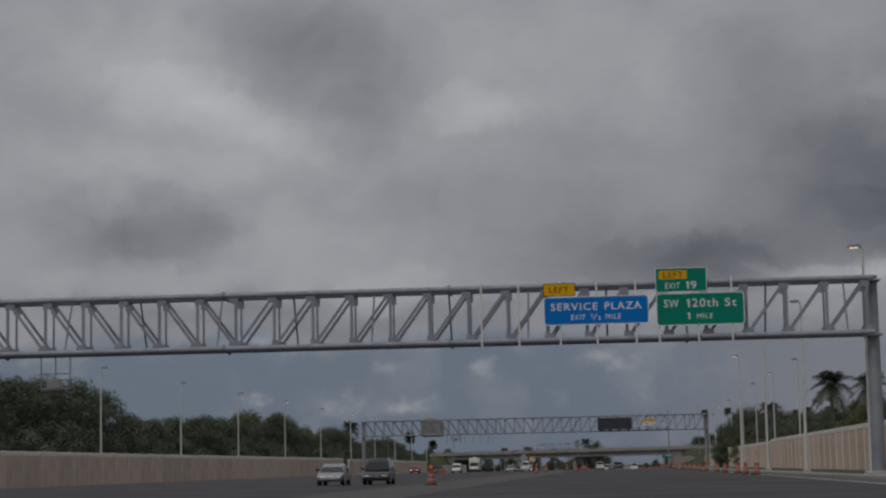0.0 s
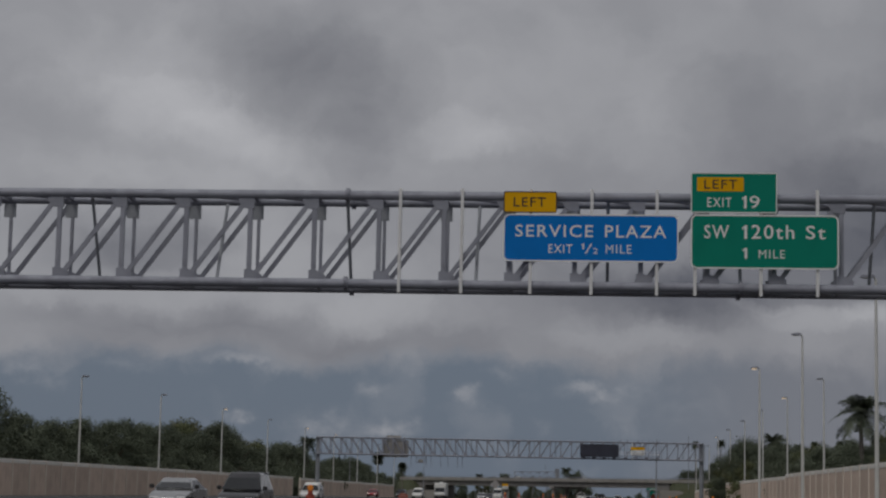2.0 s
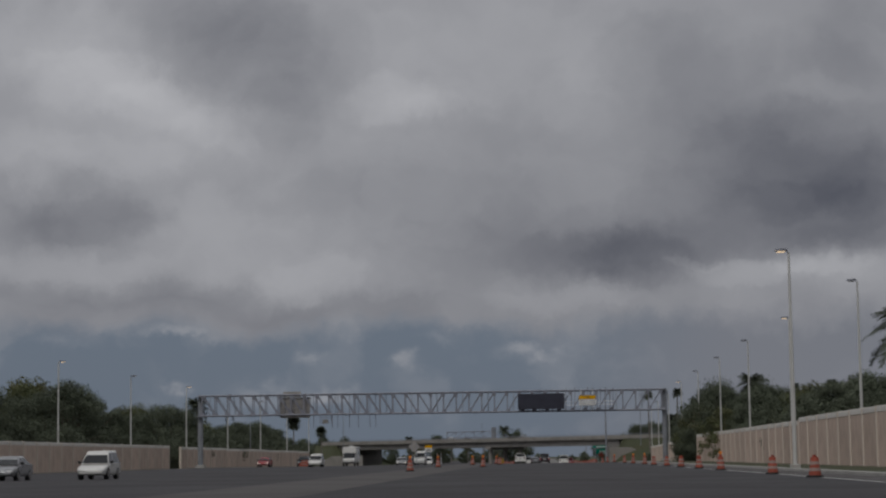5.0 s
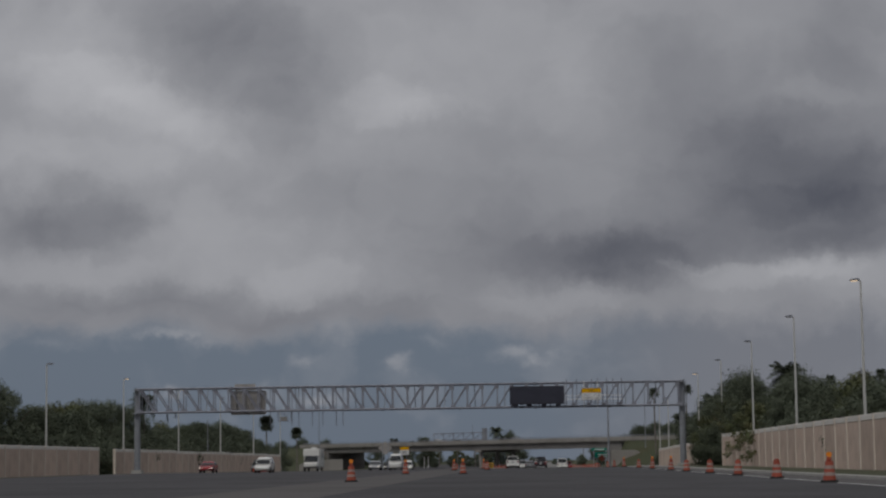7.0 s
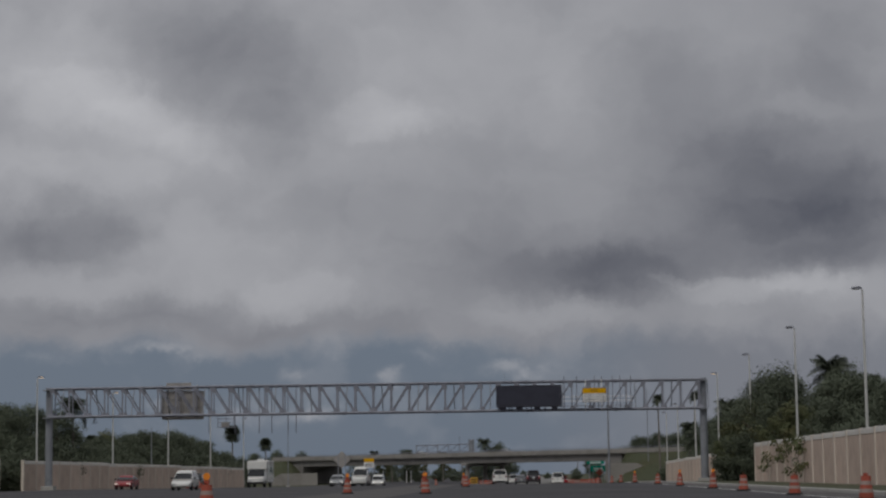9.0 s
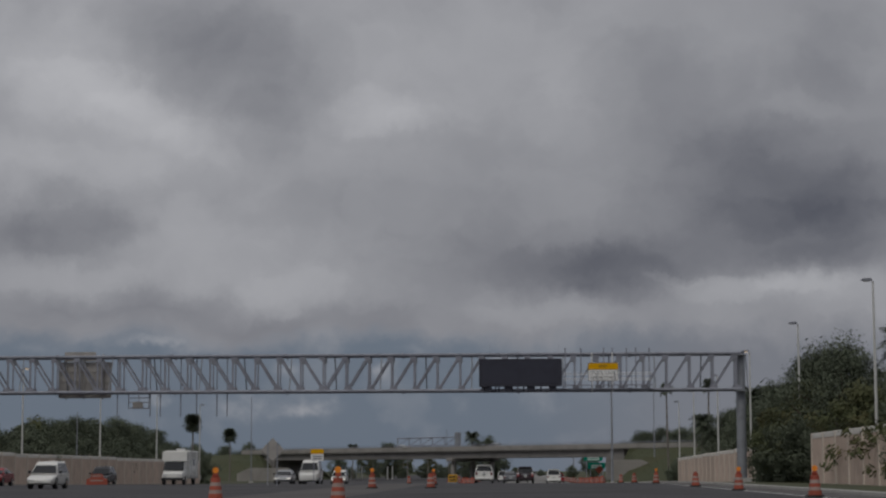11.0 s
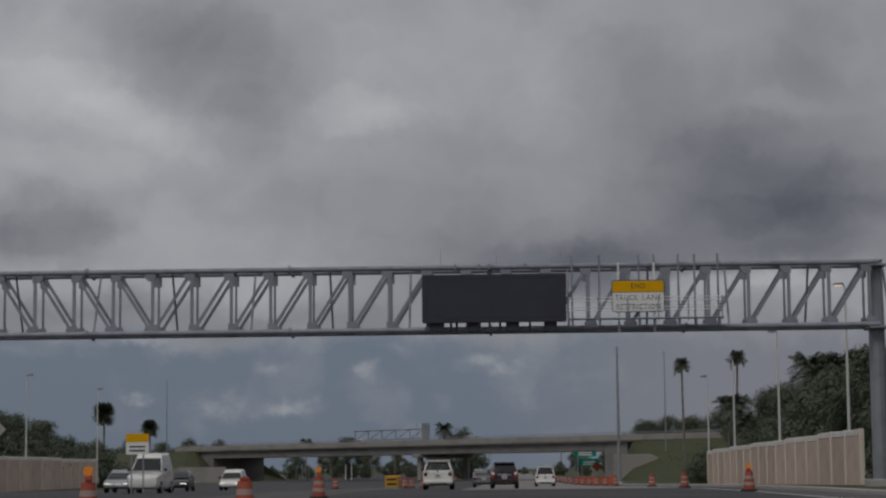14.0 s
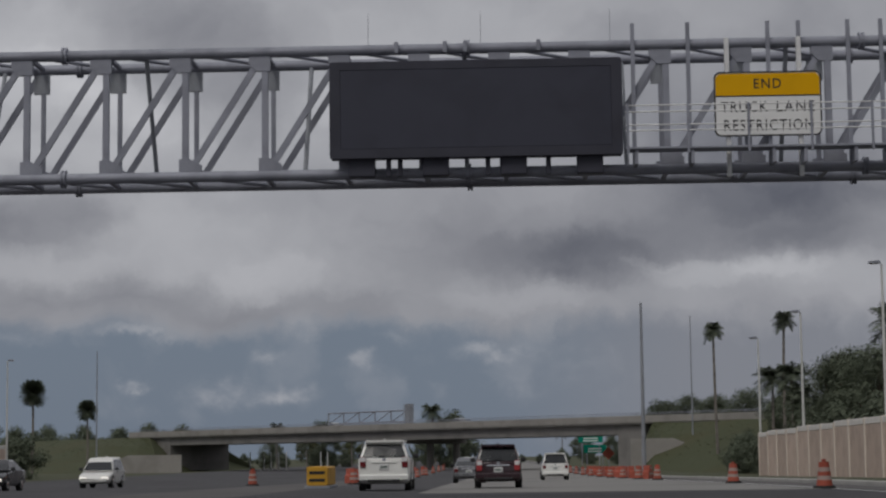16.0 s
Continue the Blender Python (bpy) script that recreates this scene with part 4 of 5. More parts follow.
def frond_strip(verts, faces, base, azim, rise, length, droop, wide, rng):
    """One feathered frond: a bent rib with hanging leaflets on both sides."""
    n = 11
    out = Vector((math.cos(azim), math.sin(azim), 0))
    side = Vector((-out.y, out.x, 0))
    pts = []
    for i in range(n + 1):
        t = i / n
        pts.append(Vector(base) + (out + Vector((0, 0, rise))).normalized() * length * (t - 0.15 * t * t) - Vector((0, 0, length * droop * t * t)))
    for i in range(n):
        t = (i + 0.5) / n
        p, q = pts[i], pts[i + 1]
        wd = wide * math.sin(math.pi * (0.12 + 0.85 * t)) ** 0.7
        for sgn in (-1, 1):
            for k in (0.0, 0.33, 0.66):
                a, b = p.lerp(q, k), p.lerp(q, k + 0.31)
                tip = side * sgn * wd * rng.uniform(0.8, 1.15) + out * wd * 0.4 + Vector((0, 0, -wd * rng.uniform(0.25, 0.6)))
                j = len(verts)
                verts += [a, b, b.lerp(a, 0.3) + tip * 1.02, a.lerp(b, 0.3) + tip]
                faces.append((j, j + 1, j + 2, j + 3))


def palm(name, height, seed, label, fronds=22, length=3.2, wide=0.75, droop=0.75, trunk_r=0.2, up=1.0):
    rng = random.Random(seed)
    s = thing(name, Matrix.Identity(4), label, "palm tree")
    wood = bmesh.new()
    tip = branch(wood, (0, 0, -0.2), (rng.uniform(-0.3, 0.3), rng.uniform(-0.3, 0.3), height), trunk_r * 1.25, trunk_r * 0.8, 0.12, rng)
    part("trunk", wood, M["palm_bark"], s, "slim ringed grey trunk")
    verts, faces = [], []
    for i in range(fronds):
        f = i / fronds
        frond_strip(verts, faces, tip, i * 2.399 + rng.uniform(-0.2, 0.2), up * (1.3 - 1.9 * f), length * rng.uniform(0.85, 1.1), droop * rng.uniform(0.7, 1.2), wide, rng)
    me = bpy.data.meshes.new("crown")
    me.from_pydata(verts, [], faces)
    me.materials.append(M["frond"])
    part("crown", me, None, s, "feathered drooping fronds")
    return s


def scatter(sources, places):
    """The first place of each source takes the source itself, the rest take copies."""
    used = set()
    for kind, x, y, turn, scale in places:
        src = sources[kind]
        m = pose(x, y, grade(y) - 0.12, 0, 0, turn) @ Matrix.Scale(scale, 4)
        if kind in used:
            twin = copy_thing(src, m)
            twin.matrix_basis = m
        else:
            used.add(kind)
            src.matrix_basis = m


trees = dict(
    a=broadleaf("broadleaf_tree", 12.5, 10.5, 11, "leaf", "dense dark green broadleaf tree behind the wall"),
    b=broadleaf("broadleaf_tree", 10.0, 9.0, 12, "leaf", "rounded dark green broadleaf tree behind the wall"),
    c=broadleaf("broadleaf_tree", 8.0, 8.5, 13, "leaf_pale", "low olive green tree with a ragged crown", clumps=38),
    d=broadleaf("shrub", 4.5, 6.5, 14, "leaf", "dense dark green shrub", clumps=30, per=260, size=0.16, low=0.05),
    e=broadleaf("broadleaf_tree", 13.5, 13.0, 15, "leaf", "large spreading dark green tree overhanging the wall", clumps=70, per=340, size=0.17, low=0.06),
)
TALL = dict(a=13.0, b=10.5, c=8.4, d=4.8, e=14.0)
places = []
rng = random.Random(21)


def plant(kind, x, y, top):
    places.append((kind, x, y, rng.uniform(0, 360), (top - grade(y)) / TALL[kind]))


# tree line beyond the west wall: place along the wall and height of the tops
west = ((118, 10.5), (136, 11), (152, 10.5), (168, 11.5), (184, 11), (198, 12), (212, 13), (226, 14.0), (238, 14.6), (250, 14.6), (262, 13.4), (276, 10.2), (290, 10.2), (304, 10.6), (318, 11.0), (332, 11.8), (346, 11.8), (358, 12.0), (372, 11.0), (386, 12.0),
        (397, 14.0), (407, 14.2), (417, 12.6), (432, 10.4), (446, 9.8), (458, 10.6), (470, 12.2), (482, 12.4), (495, 12.2), (508, 9.6), (522, 7.4), (536, 7.8), (550, 9.6), (562, 10.6), (576, 10.8), (590, 11.4), (604, 10.8), (618, 10.6), (632, 10.2), (644, 6.0))
for y, top in west:
    plant("a" if top > 11 else rng.choice("bbba"), -69 + rng.uniform(-1, 1), y, top * rng.uniform(0.96, 1.0))
    plant(rng.choice("bc"), -77 + rng.uniform(-3, 3), y + 5, top * rng.uniform(0.85, 1.0))
    plant("d", -64.3 + rng.uniform(-1, 1), y + 4, rng.uniform(4.0, 6.0))
    plant("d", -66.5 + rng.uniform(-1, 1), y - 4, rng.uniform(5.0, 6.5))
# behind the first east wall
for y, top in ((124.1, 7), (144.5, 7.5), (164.8, 7), (185.2, 7.5), (205.7, 7), (226.9, 7.5), (247.9, 7), (264.3, 7.2), (280.7, 7.5), (297, 7.5), (311.4, 8), (325.7, 8.3), (340.1, 8.5), (354.7, 7.8), (369.3, 8.2), (383.9, 8.3), (398.5, 8.6)):
    plant(rng.choice("bcb"), 32.5 + rng.uniform(-1.5, 1.5), y, top * 1.14)
    plant(rng.choice("bc"), 39 + rng.uniform(-2, 2), y + 8, top * 1.3)
    plant("d", 27.0 + rng.uniform(-1, 1), y + 3, rng.uniform(4.2, 5.4))
# the large clump between the two walls
for kind, x, y, top in (("e", 28.0, 430, 12.8), ("e", 28.2, 446, 13.2), ("e", 32.0, 462, 13.6), ("e", 33.0, 480, 13.4), ("e", 34.0, 425, 12.8), ("a", 38.0, 432, 12.4), ("a", 42.0, 438, 11.6), ("a", 31.0, 412, 11.4), ("b", 31.0, 398, 10.4), ("b", 31.5, 500, 11.8), ("b", 32.0, 520, 11.0), ("c", 27.6, 419, 8.2),
                        ("d", 25.6, 425, 4.8), ("d", 24.8, 432, 5.4), ("d", 24.6, 441, 5.6), ("d", 25.0, 452, 5.6), ("c", 26.4, 440, 9.0), ("c", 27.4, 455, 9.4), ("c", 25.4, 446, 7.4)):
    plant(kind, x, y, top)
# behind the second east wall
for kind, x, y, top in (("a", 38.1, 556.8, 12.6), ("a", 37, 575.9, 12.2), ("a", 38.1, 595, 12.8), ("a", 35, 584.4, 12), ("d", 28.5, 612, 3.0), ("d", 30.2, 620, 3.6), ("d", 27.2, 606, 1.8), ("a", 40.2, 618.3, 11.6), ("b", 38.1, 637.4, 10), ("a", 48.6, 599.2, 12), ("a", 46.5, 539.9, 13), ("d", 32.9, 590.8, 5.2), ("d", 31.8, 569.6, 5.5), ("d", 31.8, 548.4, 5.5), ("d", 32.9, 527.2, 5.5), ("b", 44.4, 573.8, 12)):
    plant(kind, x, y, top)
# by and behind the overpass
for kind, x, y, top in (("b", 30.8, 743.4, 11.5), ("a", 35, 739.2, 12.4), ("b", 39.1, 730.7, 12), ("a", 43.4, 722.2, 12.8), ("b", 48.6, 715.8, 11.5), ("b", 54.9, 705.2, 10.8), ("b", 61.2, 696.8, 10.2), ("d", 51.8, 667.1, 6), ("b", -35.4, 798.5, 9.5), ("d", -71.1, 836.7, 8.5), ("d", -79.5, 840.9, 9), ("b", -87.9, 849.4, 9.5), ("d", -97.3, 853.6, 9), ("d", -106.8, 857.9, 9.2), ("b", -94.2, 730.7, 9.5), ("b", -102.6, 718, 10), ("a", -111, 705.2, 10.5), ("b", -85.8, 684, 7.5), ("d", -7.6, 770, 9.4)):
    plant(kind, x, y, top)
for i in range(34):
    x = -100 + i * 5.4
    gap = -8 < x < 15
    if not gap and i % 2:
        plant(rng.choice("bccb"), x + rng.uniform(-1.5, 1.5), 905 + rng.uniform(-30, 60), rng.uniform(5.0, 8.0))
    plant("d", x + rng.uniform(-2, 2), (1025 if gap else 870) + rng.uniform(-16, 16), rng.uniform(1.4, 2.4) if gap else rng.uniform(2.0, 3.4))
scatter(trees, places)

palms = dict(
    royal=palm("royal_palm", 11.2, 31, "tall palm with a full feathered crown", fronds=26, length=4.0, wide=1.0, droop=0.42, trunk_r=0.26, up=1.9),
    tall=palm("fan_palm", 15.4, 32, "tall thin palm with a small ragged crown", fronds=44, length=1.55, wide=0.5, droop=0.42, trunk_r=0.15, up=1.7),
    round=palm("cabbage_palm", 11.3, 33, "slim palm with a dense round crown", fronds=130, length=2.4, wide=0.6, droop=0.08, trunk_r=0.17, up=2.3),
    low=palm("coconut_palm", 11.0, 34, "palm with long drooping fronds among trees", fronds=26, length=3.0, wide=0.9, droop=0.38, trunk_r=0.17, up=1.4),
)
tall_palms = [("royal", 31.6, 291, 0, 1.09), ("royal", 36.6, 292, 100, 1.06), ("tall", 28.9, 640, 0, 1.19), ("tall", 34.9, 622, 70, 1.19), ("tall", 45.0, 427, 140, 0.78), ("tall", 45.0, 470, 200, 0.86), ("tall", 46.0, 515, 200, 0.92),
              ("round", -72.5, 696, 0, 1.16), ("round", -64.8, 701, 80, 0.92), ("round", -99.2, 658.6, 200, 0.95), ("round", -125.5, 715.8, 200, 1.0)]
low_palms = [("low", -11.6, 766, 40, 1.02), ("low", 35.0, 555, 30, 1.2), ("low", 38.2, 556, 200, 1.22), ("low", 31.4, 592, 80, 0.95), ("low", 33.9, 542, 10, 1.05), ("low", 37, 533.5, 80, 1.12), ("low", 33.9, 624.7, 190, 1.05), ("low", 33, 427.7, 20, 1.12), ("low", 40.2, 561.1, 130, 1.1), ("low", 31.3, 586.5, 60, 0.75), ("low", -66.7, 497.5, 0, 1.13), ("low", -44.9, 796.4, 60, 0.8), ("low", -29.1, 917.2, 60, 0.75), ("low", -22.8, 925.7, 160, 0.75), ("low", -16.5, 913, 0, 0.7), ("low", 19.2, 938.4, 0, 0.8), ("low", 25.5, 930, 70, 0.75), ("low", -37.5, 908.8, 20, 0.7), ("low", -26, 832.4, 30, 0.78), ("low", -19.7, 828.2, 90, 0.74), ("low", -32.2, 836.7, 200, 0.76), ("low", -13.3, 840.9, 10, 0.72), ("low", -41.7, 828.2, 150, 0.74), ("low", -8.6, 824, 60, 0.7)]
scatter(palms, tall_palms + low_palms)

# vines over the end of the first wall
rng = random.Random(8)
pts = [(23.0, 379.7 + rng.uniform(0, 30), rng.uniform(0.6, 3.9), 0.6) for _ in range(30)]
vine = leaf_cloud(pts, rng, 0.22, 26, 1.0)
vine.materials.append(M["leaf_pale"])
tagged(part("climbing_vine", vine, None), "patchy green vine climbing the tan wall", "vine", kind="stuff")


# ---- traffic barrels, barricades, small signs ----
def barrel():
    s = thing("traffic_barrel", Matrix.Identity(4), "orange plastic traffic barrel with white reflective bands", "traffic barrel", "traffic barrels")
    part("foot", rod((0, 0, 0), (0, 0, 0.1), 0.42, 0.38, 16), M["rubber"], s, "black rubber foot")
    z, r = 0.1, 0.29
    for i, (h, mat) in enumerate(((0.2, "orange"), (0.15, "reflective"), (0.15, "orange"), (0.15, "reflective"), (0.2, "orange"))):
        part("band", rod((0, 0, z), (0, 0, z + h), r, r - 0.018, 16), M[mat], s, "white reflective band" if mat == "reflective" else "")
        z, r = z + h, r - 0.022
    part("handle", block((-0.13, -0.03, z), (0.13, 0.03, z + 0.1), 0.02), M["orange"], s)
    return s


def warning_light(m):
    s = thing("warning_light", m, "round amber flasher fixed on a traffic barrel", "warning light", "warning lights")
    part("case", block((-0.09, -0.05, 0), (0.09, 0.05, 0.12), 0.02), M["orange"], s)
    part("lens", rod((0, -0.05, 0.22), (0, 0.05, 0.22), 0.11, sides=16), M["amber"], s, "round amber lens")
    return s


drum = barrel()
first = True
right_line = [(10.9, y) for y in (157, 170, 181, 202, 217, 245, 262, 280, 298, 318, 335, 361, 385.5, 421, 450.8, 475.2)]
left_line = [(-11.1, 122.1), (-10.8, 272.5), (-11.5, 330.0), (-6.5, 324.0), (-9.4, 379.7), (-5.8, 379.7), (-6.9, 410.5), (-13.6, 499.6), (-7.8, 499.6), (-8.2, 556.8), (-8.2, 620.4)]
far_line = [(10.4 - 0.1 * i, 510.2 + 15 * i) for i in range(14)] + [(-7.9, 514.4 + 27 * i) for i in range(8)]
rng = random.Random(3)
for x, y in right_line + left_line + far_line:
    m = pose(x, y, grade(y) + 0.004, 0, 0, rng.uniform(0, 360)) @ Matrix.Scale(0.95, 4)
    if first:
        drum.matrix_basis, first = m, False
    else:
        copy_thing(drum, m)
lamp = None
for x, y in ((10.9, 245), (10.9, 335), (10.9, 361), (10.9, 421), (-11.1, 122.1), (-10.8, 272.5), (-11.5, 330.0), (-6.5, 324.0), (-9.4, 379.7), (-6.9, 410.5)):
    m = pose(x, y, grade(y) + 0.9)
    lamp = copy_thing(lamp, m) if lamp else warning_light(m)


def barricade(m):
    s = thing("barricade", m, "orange and white plastic road barricade", "barricade", "plastic barricades")
    part("body", slab(((-0.95, 0), (0.95, 0), (0.9, 0.5), (0.55, 0.62), (0.5, 0.95), (-0.5, 0.95), (-0.55, 0.62), (-0.9, 0.5)), -0.22, 0.22), M["orange"], s)
    for z in (0.3, 0.72):
        part("stripe", block((-0.6 if z < 0.5 else -0.42, -0.235, z), (0.6 if z < 0.5 else 0.42, -0.22, z + 0.14)), M["reflective"], s, "white stripe")
    return s


first_barricade = None
for x, y, a in ((-9, 514.4, 80), (-9.4, 527.2, 85), (-10.2, 620.4, 85), (-9.8, 633.2, 88), (-9.1, 645.9, 84), (-38.4, 436, 3)) + tuple((11.2 - 0.1 * (i % 3), 528 + 7.5 * i, 74 + 9 * (i % 4)) for i in range(12)):
    m = pose(x, y, grade(y) + 0.004, 0, 0, a)
    first_barricade = copy_thing(first_barricade, m) if first_barricade else barricade(m)

# crash cushion at the edge of the works
cushion = thing("crash_cushion", pose(-7.4, 472.0, grade(472.0)), "yellow plastic crash cushion beside the lane", "crash cushion")
for k in range(4):
    part("module", block((-0.48, k * 0.95, 0.12), (0.48, k * 0.95 + 0.86, 0.95), 0.06), M["cushion"], cushion)
part("nose", slab(rounded(-0.44, 0.44, 0.14, 0.92, 0.12), -0.22, -0.02), M["cushion"], cushion)
for z in (0.3, 0.62):
    part("stripe", block((-0.34, -0.235, z), (0.34, -0.22, z + 0.13)), M["sign_black"], cushion)
part("base_plate", block((-0.55, -0.3, 0.0), (0.55, 3.9, 0.12), 0.01), M["post_steel"], cushion)

# small truck lane sign at the median side, and the back of a warning diamond
small = thing("truck_lane_sign", pose(-18.3, 434.4, grade(434.4) + 0.1), "yellow and white truck lane sign on two posts", "road sign")
part("panel", slab(rounded(-0.58, 0.58, 1.95, 3.0, 0.06), 0, 0.03), M["sign_white"], small)
part("header", slab(rounded(-0.58, 0.58, 2.58, 3.0, 0.05), -0.012, 0.0), M["sign_yellow"], small, "yellow upper half")
for z in (2.3, 2.1):
    part("text_bar", block((-0.4, -0.01, z), (0.4, 0.0, z + 0.08)), M["sign_black"], small)
for x in (-0.3, 0.3):
    part("post", block((x - 0.035, 0.03, 0), (x + 0.035, 0.08, 2.9)), M["galvanized"], small)
diamond = thing("warning_diamond", pose(-18.82, 406.2, grade(406.2)), "pale grey back of a diamond warning sign on two posts", "road sign")
part("panel", slab(((-0.86, 2.69), (-0.03, 1.86), (0.03, 1.86), (0.86, 2.69), (0.03, 3.52), (-0.03, 3.52)), 0, 0.03), M["sign_back"], diamond)
for x in (-0.35, 0.35):
    part("post", block((x - 0.04, -0.06, 0), (x + 0.04, 0.0, 3.2)), M["post_steel"], diamond)

# green guide signs beyond the overpass
for x, y, z, w_, h_ in ((19.6, 822, 4.9, 5.4, 1.5), (20.6, 824, 2.6, 5.0, 1.8)):
    g = thing("guide_sign", pose(x + 1.9, y, grade(y)), "green motorway guide sign beyond the overpass", "road sign")
    part("panel", slab(rounded(-w_ / 2, w_ / 2, z, z + h_, 0.15), 0, 0.06), M["sign_green"], g)
    for k in range(2):
        part("text_bar", block((-w_ * 0.3, -0.02, z + 0.25 + k * 0.55), (w_ * 0.3, 0.0, z + 0.5 + k * 0.55)), M["sign_white"], g)
    for px in (-w_ * 0.35, w_ * 0.35):
        part("post", block((px - 0.08, 0.07, 0), (px + 0.08, 0.2, z + h_)), M["galvanized"], g)
stop = thing("orange_work_sign", pose(17.4, 684, grade(684)), "orange roadwork diamond sign on a stand", "road sign")
part("panel", slab(((-0.95, 2.4), (0, 1.45), (0.95, 2.4), (0, 3.35)), 0, 0.03), M["orange"], stop)
part("post", block((-0.05, 0.03, 0), (0.05, 0.1, 3.0)), M["galvanized"], stop)

# slim pale posts standing beyond the overpass
pale = None
for x, y, h in ((-47.6, 773, 3.8), (-45.0, 774, 3.8), (-43.7, 775, 3.8), (-42.3, 776, 3.8), (-41.0, 778, 3.8), (-34.5, 782, 3.8), (-33.4, 785, 3.8), (-9.6, 780, 4.2)):
    if pale is None:
        pale = thing("bollard_post", pose(x, y, grade(y) - 0.1), "slim pale post beyond the overpass", "post", "pale posts")
        part("shaft", rod((0, 0, 0), (0, 0, 3.6), 0.13, 0.11, 10), M["lamp_pole"], pale)
        part("footing", block((-0.25, -0.25, 0), (0.25, 0.25, 0.25), 0.03), M["kerb"], pale)
    else:
        copy_thing(pale, pose(x, y, grade(y) - 0.1))

# sign truss standing along the overpass
over = thing("bridge_sign_truss", BRIDGE @ Matrix.Translation((-22.3, 2.0, 6.65)), "grey steel sign truss standing on the overpass", "sign truss")
for z in (1.2, 3.1):
    part("chord", rod((0, 0, z), (23.2, 0, z), 0.13, sides=10), M["galvanized"], over)
for i in range(6):
    part("vertical", block((i * 4.64 - 0.1, -0.07, 1.2), (i * 4.64 + 0.1, 0.07, 3.1)), M["galvanized"], over)
    if i < 5:
        part("diagonal", bar((i * 4.64, 0, 1.2), (i * 4.64 + 4.64, 0, 3.1), 0.14, 0.1), M["galvanized"], over)
part("post", block((23.0, -0.5, 0), (24.3, 0.5, 4.2), 0.05), M["post_steel"], over)
part("post", rod((0, 0, 0), (0, 0, 3.2), 0.14, sides=10), M["post_steel"], over)


# ---- vehicles ----
def loft(rings, soft=0.0):
    """A closed skin through rings of equal length."""
    bm = bmesh.new()
    vs = [[bm.verts.new(p) for p in r] for r in rings]
    n = len(rings[0])
    for a, b in zip(vs, vs[1:]):
        for i in range(n):
            j = (i + 1) % n
            bm.faces.new((a[i], a[j], b[j], b[i]))
    bm.faces.new(vs[0]), bm.faces.new(vs[-1])
    bmesh.ops.recalc_face_normals(bm, faces=bm.faces)
    if soft:
        sharp = [e for e in bm.edges if len(e.link_faces) == 2 and e.calc_face_angle() > 0.45]
        bmesh.ops.bevel(bm, geom=sharp, offset=soft, segments=2, affect="EDGES", profile=0.5)
    return bm


def section(y, w_bottom, w_belt, z0, z1, z2, w_top=None):
    """Half-rounded cross-section of a car at y: sill, belt and top."""
    t = w_belt if w_top is None else w_top
    half = [(w_bottom * 0.92, z0), (w_bottom, z0 + 0.12), (w_belt, (z0 + z1) / 2), (w_belt * 0.985, z1), (t, z2 - 0.05), (t * 0.9, z2)]
    return [(x, y, z) for x, z in half] + [(-x, y, z) for x, z in reversed(half)]


def wheel(parent, x, y, r, wide):
    s = 1 if x > 0 else -1
    t = part("wheel", rod((x - s * wide, y, r), (x, y, r), r, sides=20), M["rubber"], parent, "black tyre")
    part("rim", rod((x - s * 0.02, y, r), (x + s * 0.012, y, r), r * 0.62, r * 0.58, 14), M["chrome"], t, "metal rim")
    part("hub", rod((x, y, r), (x + s * 0.025, y, r), r * 0.18, sides=10), M["trim"], t)


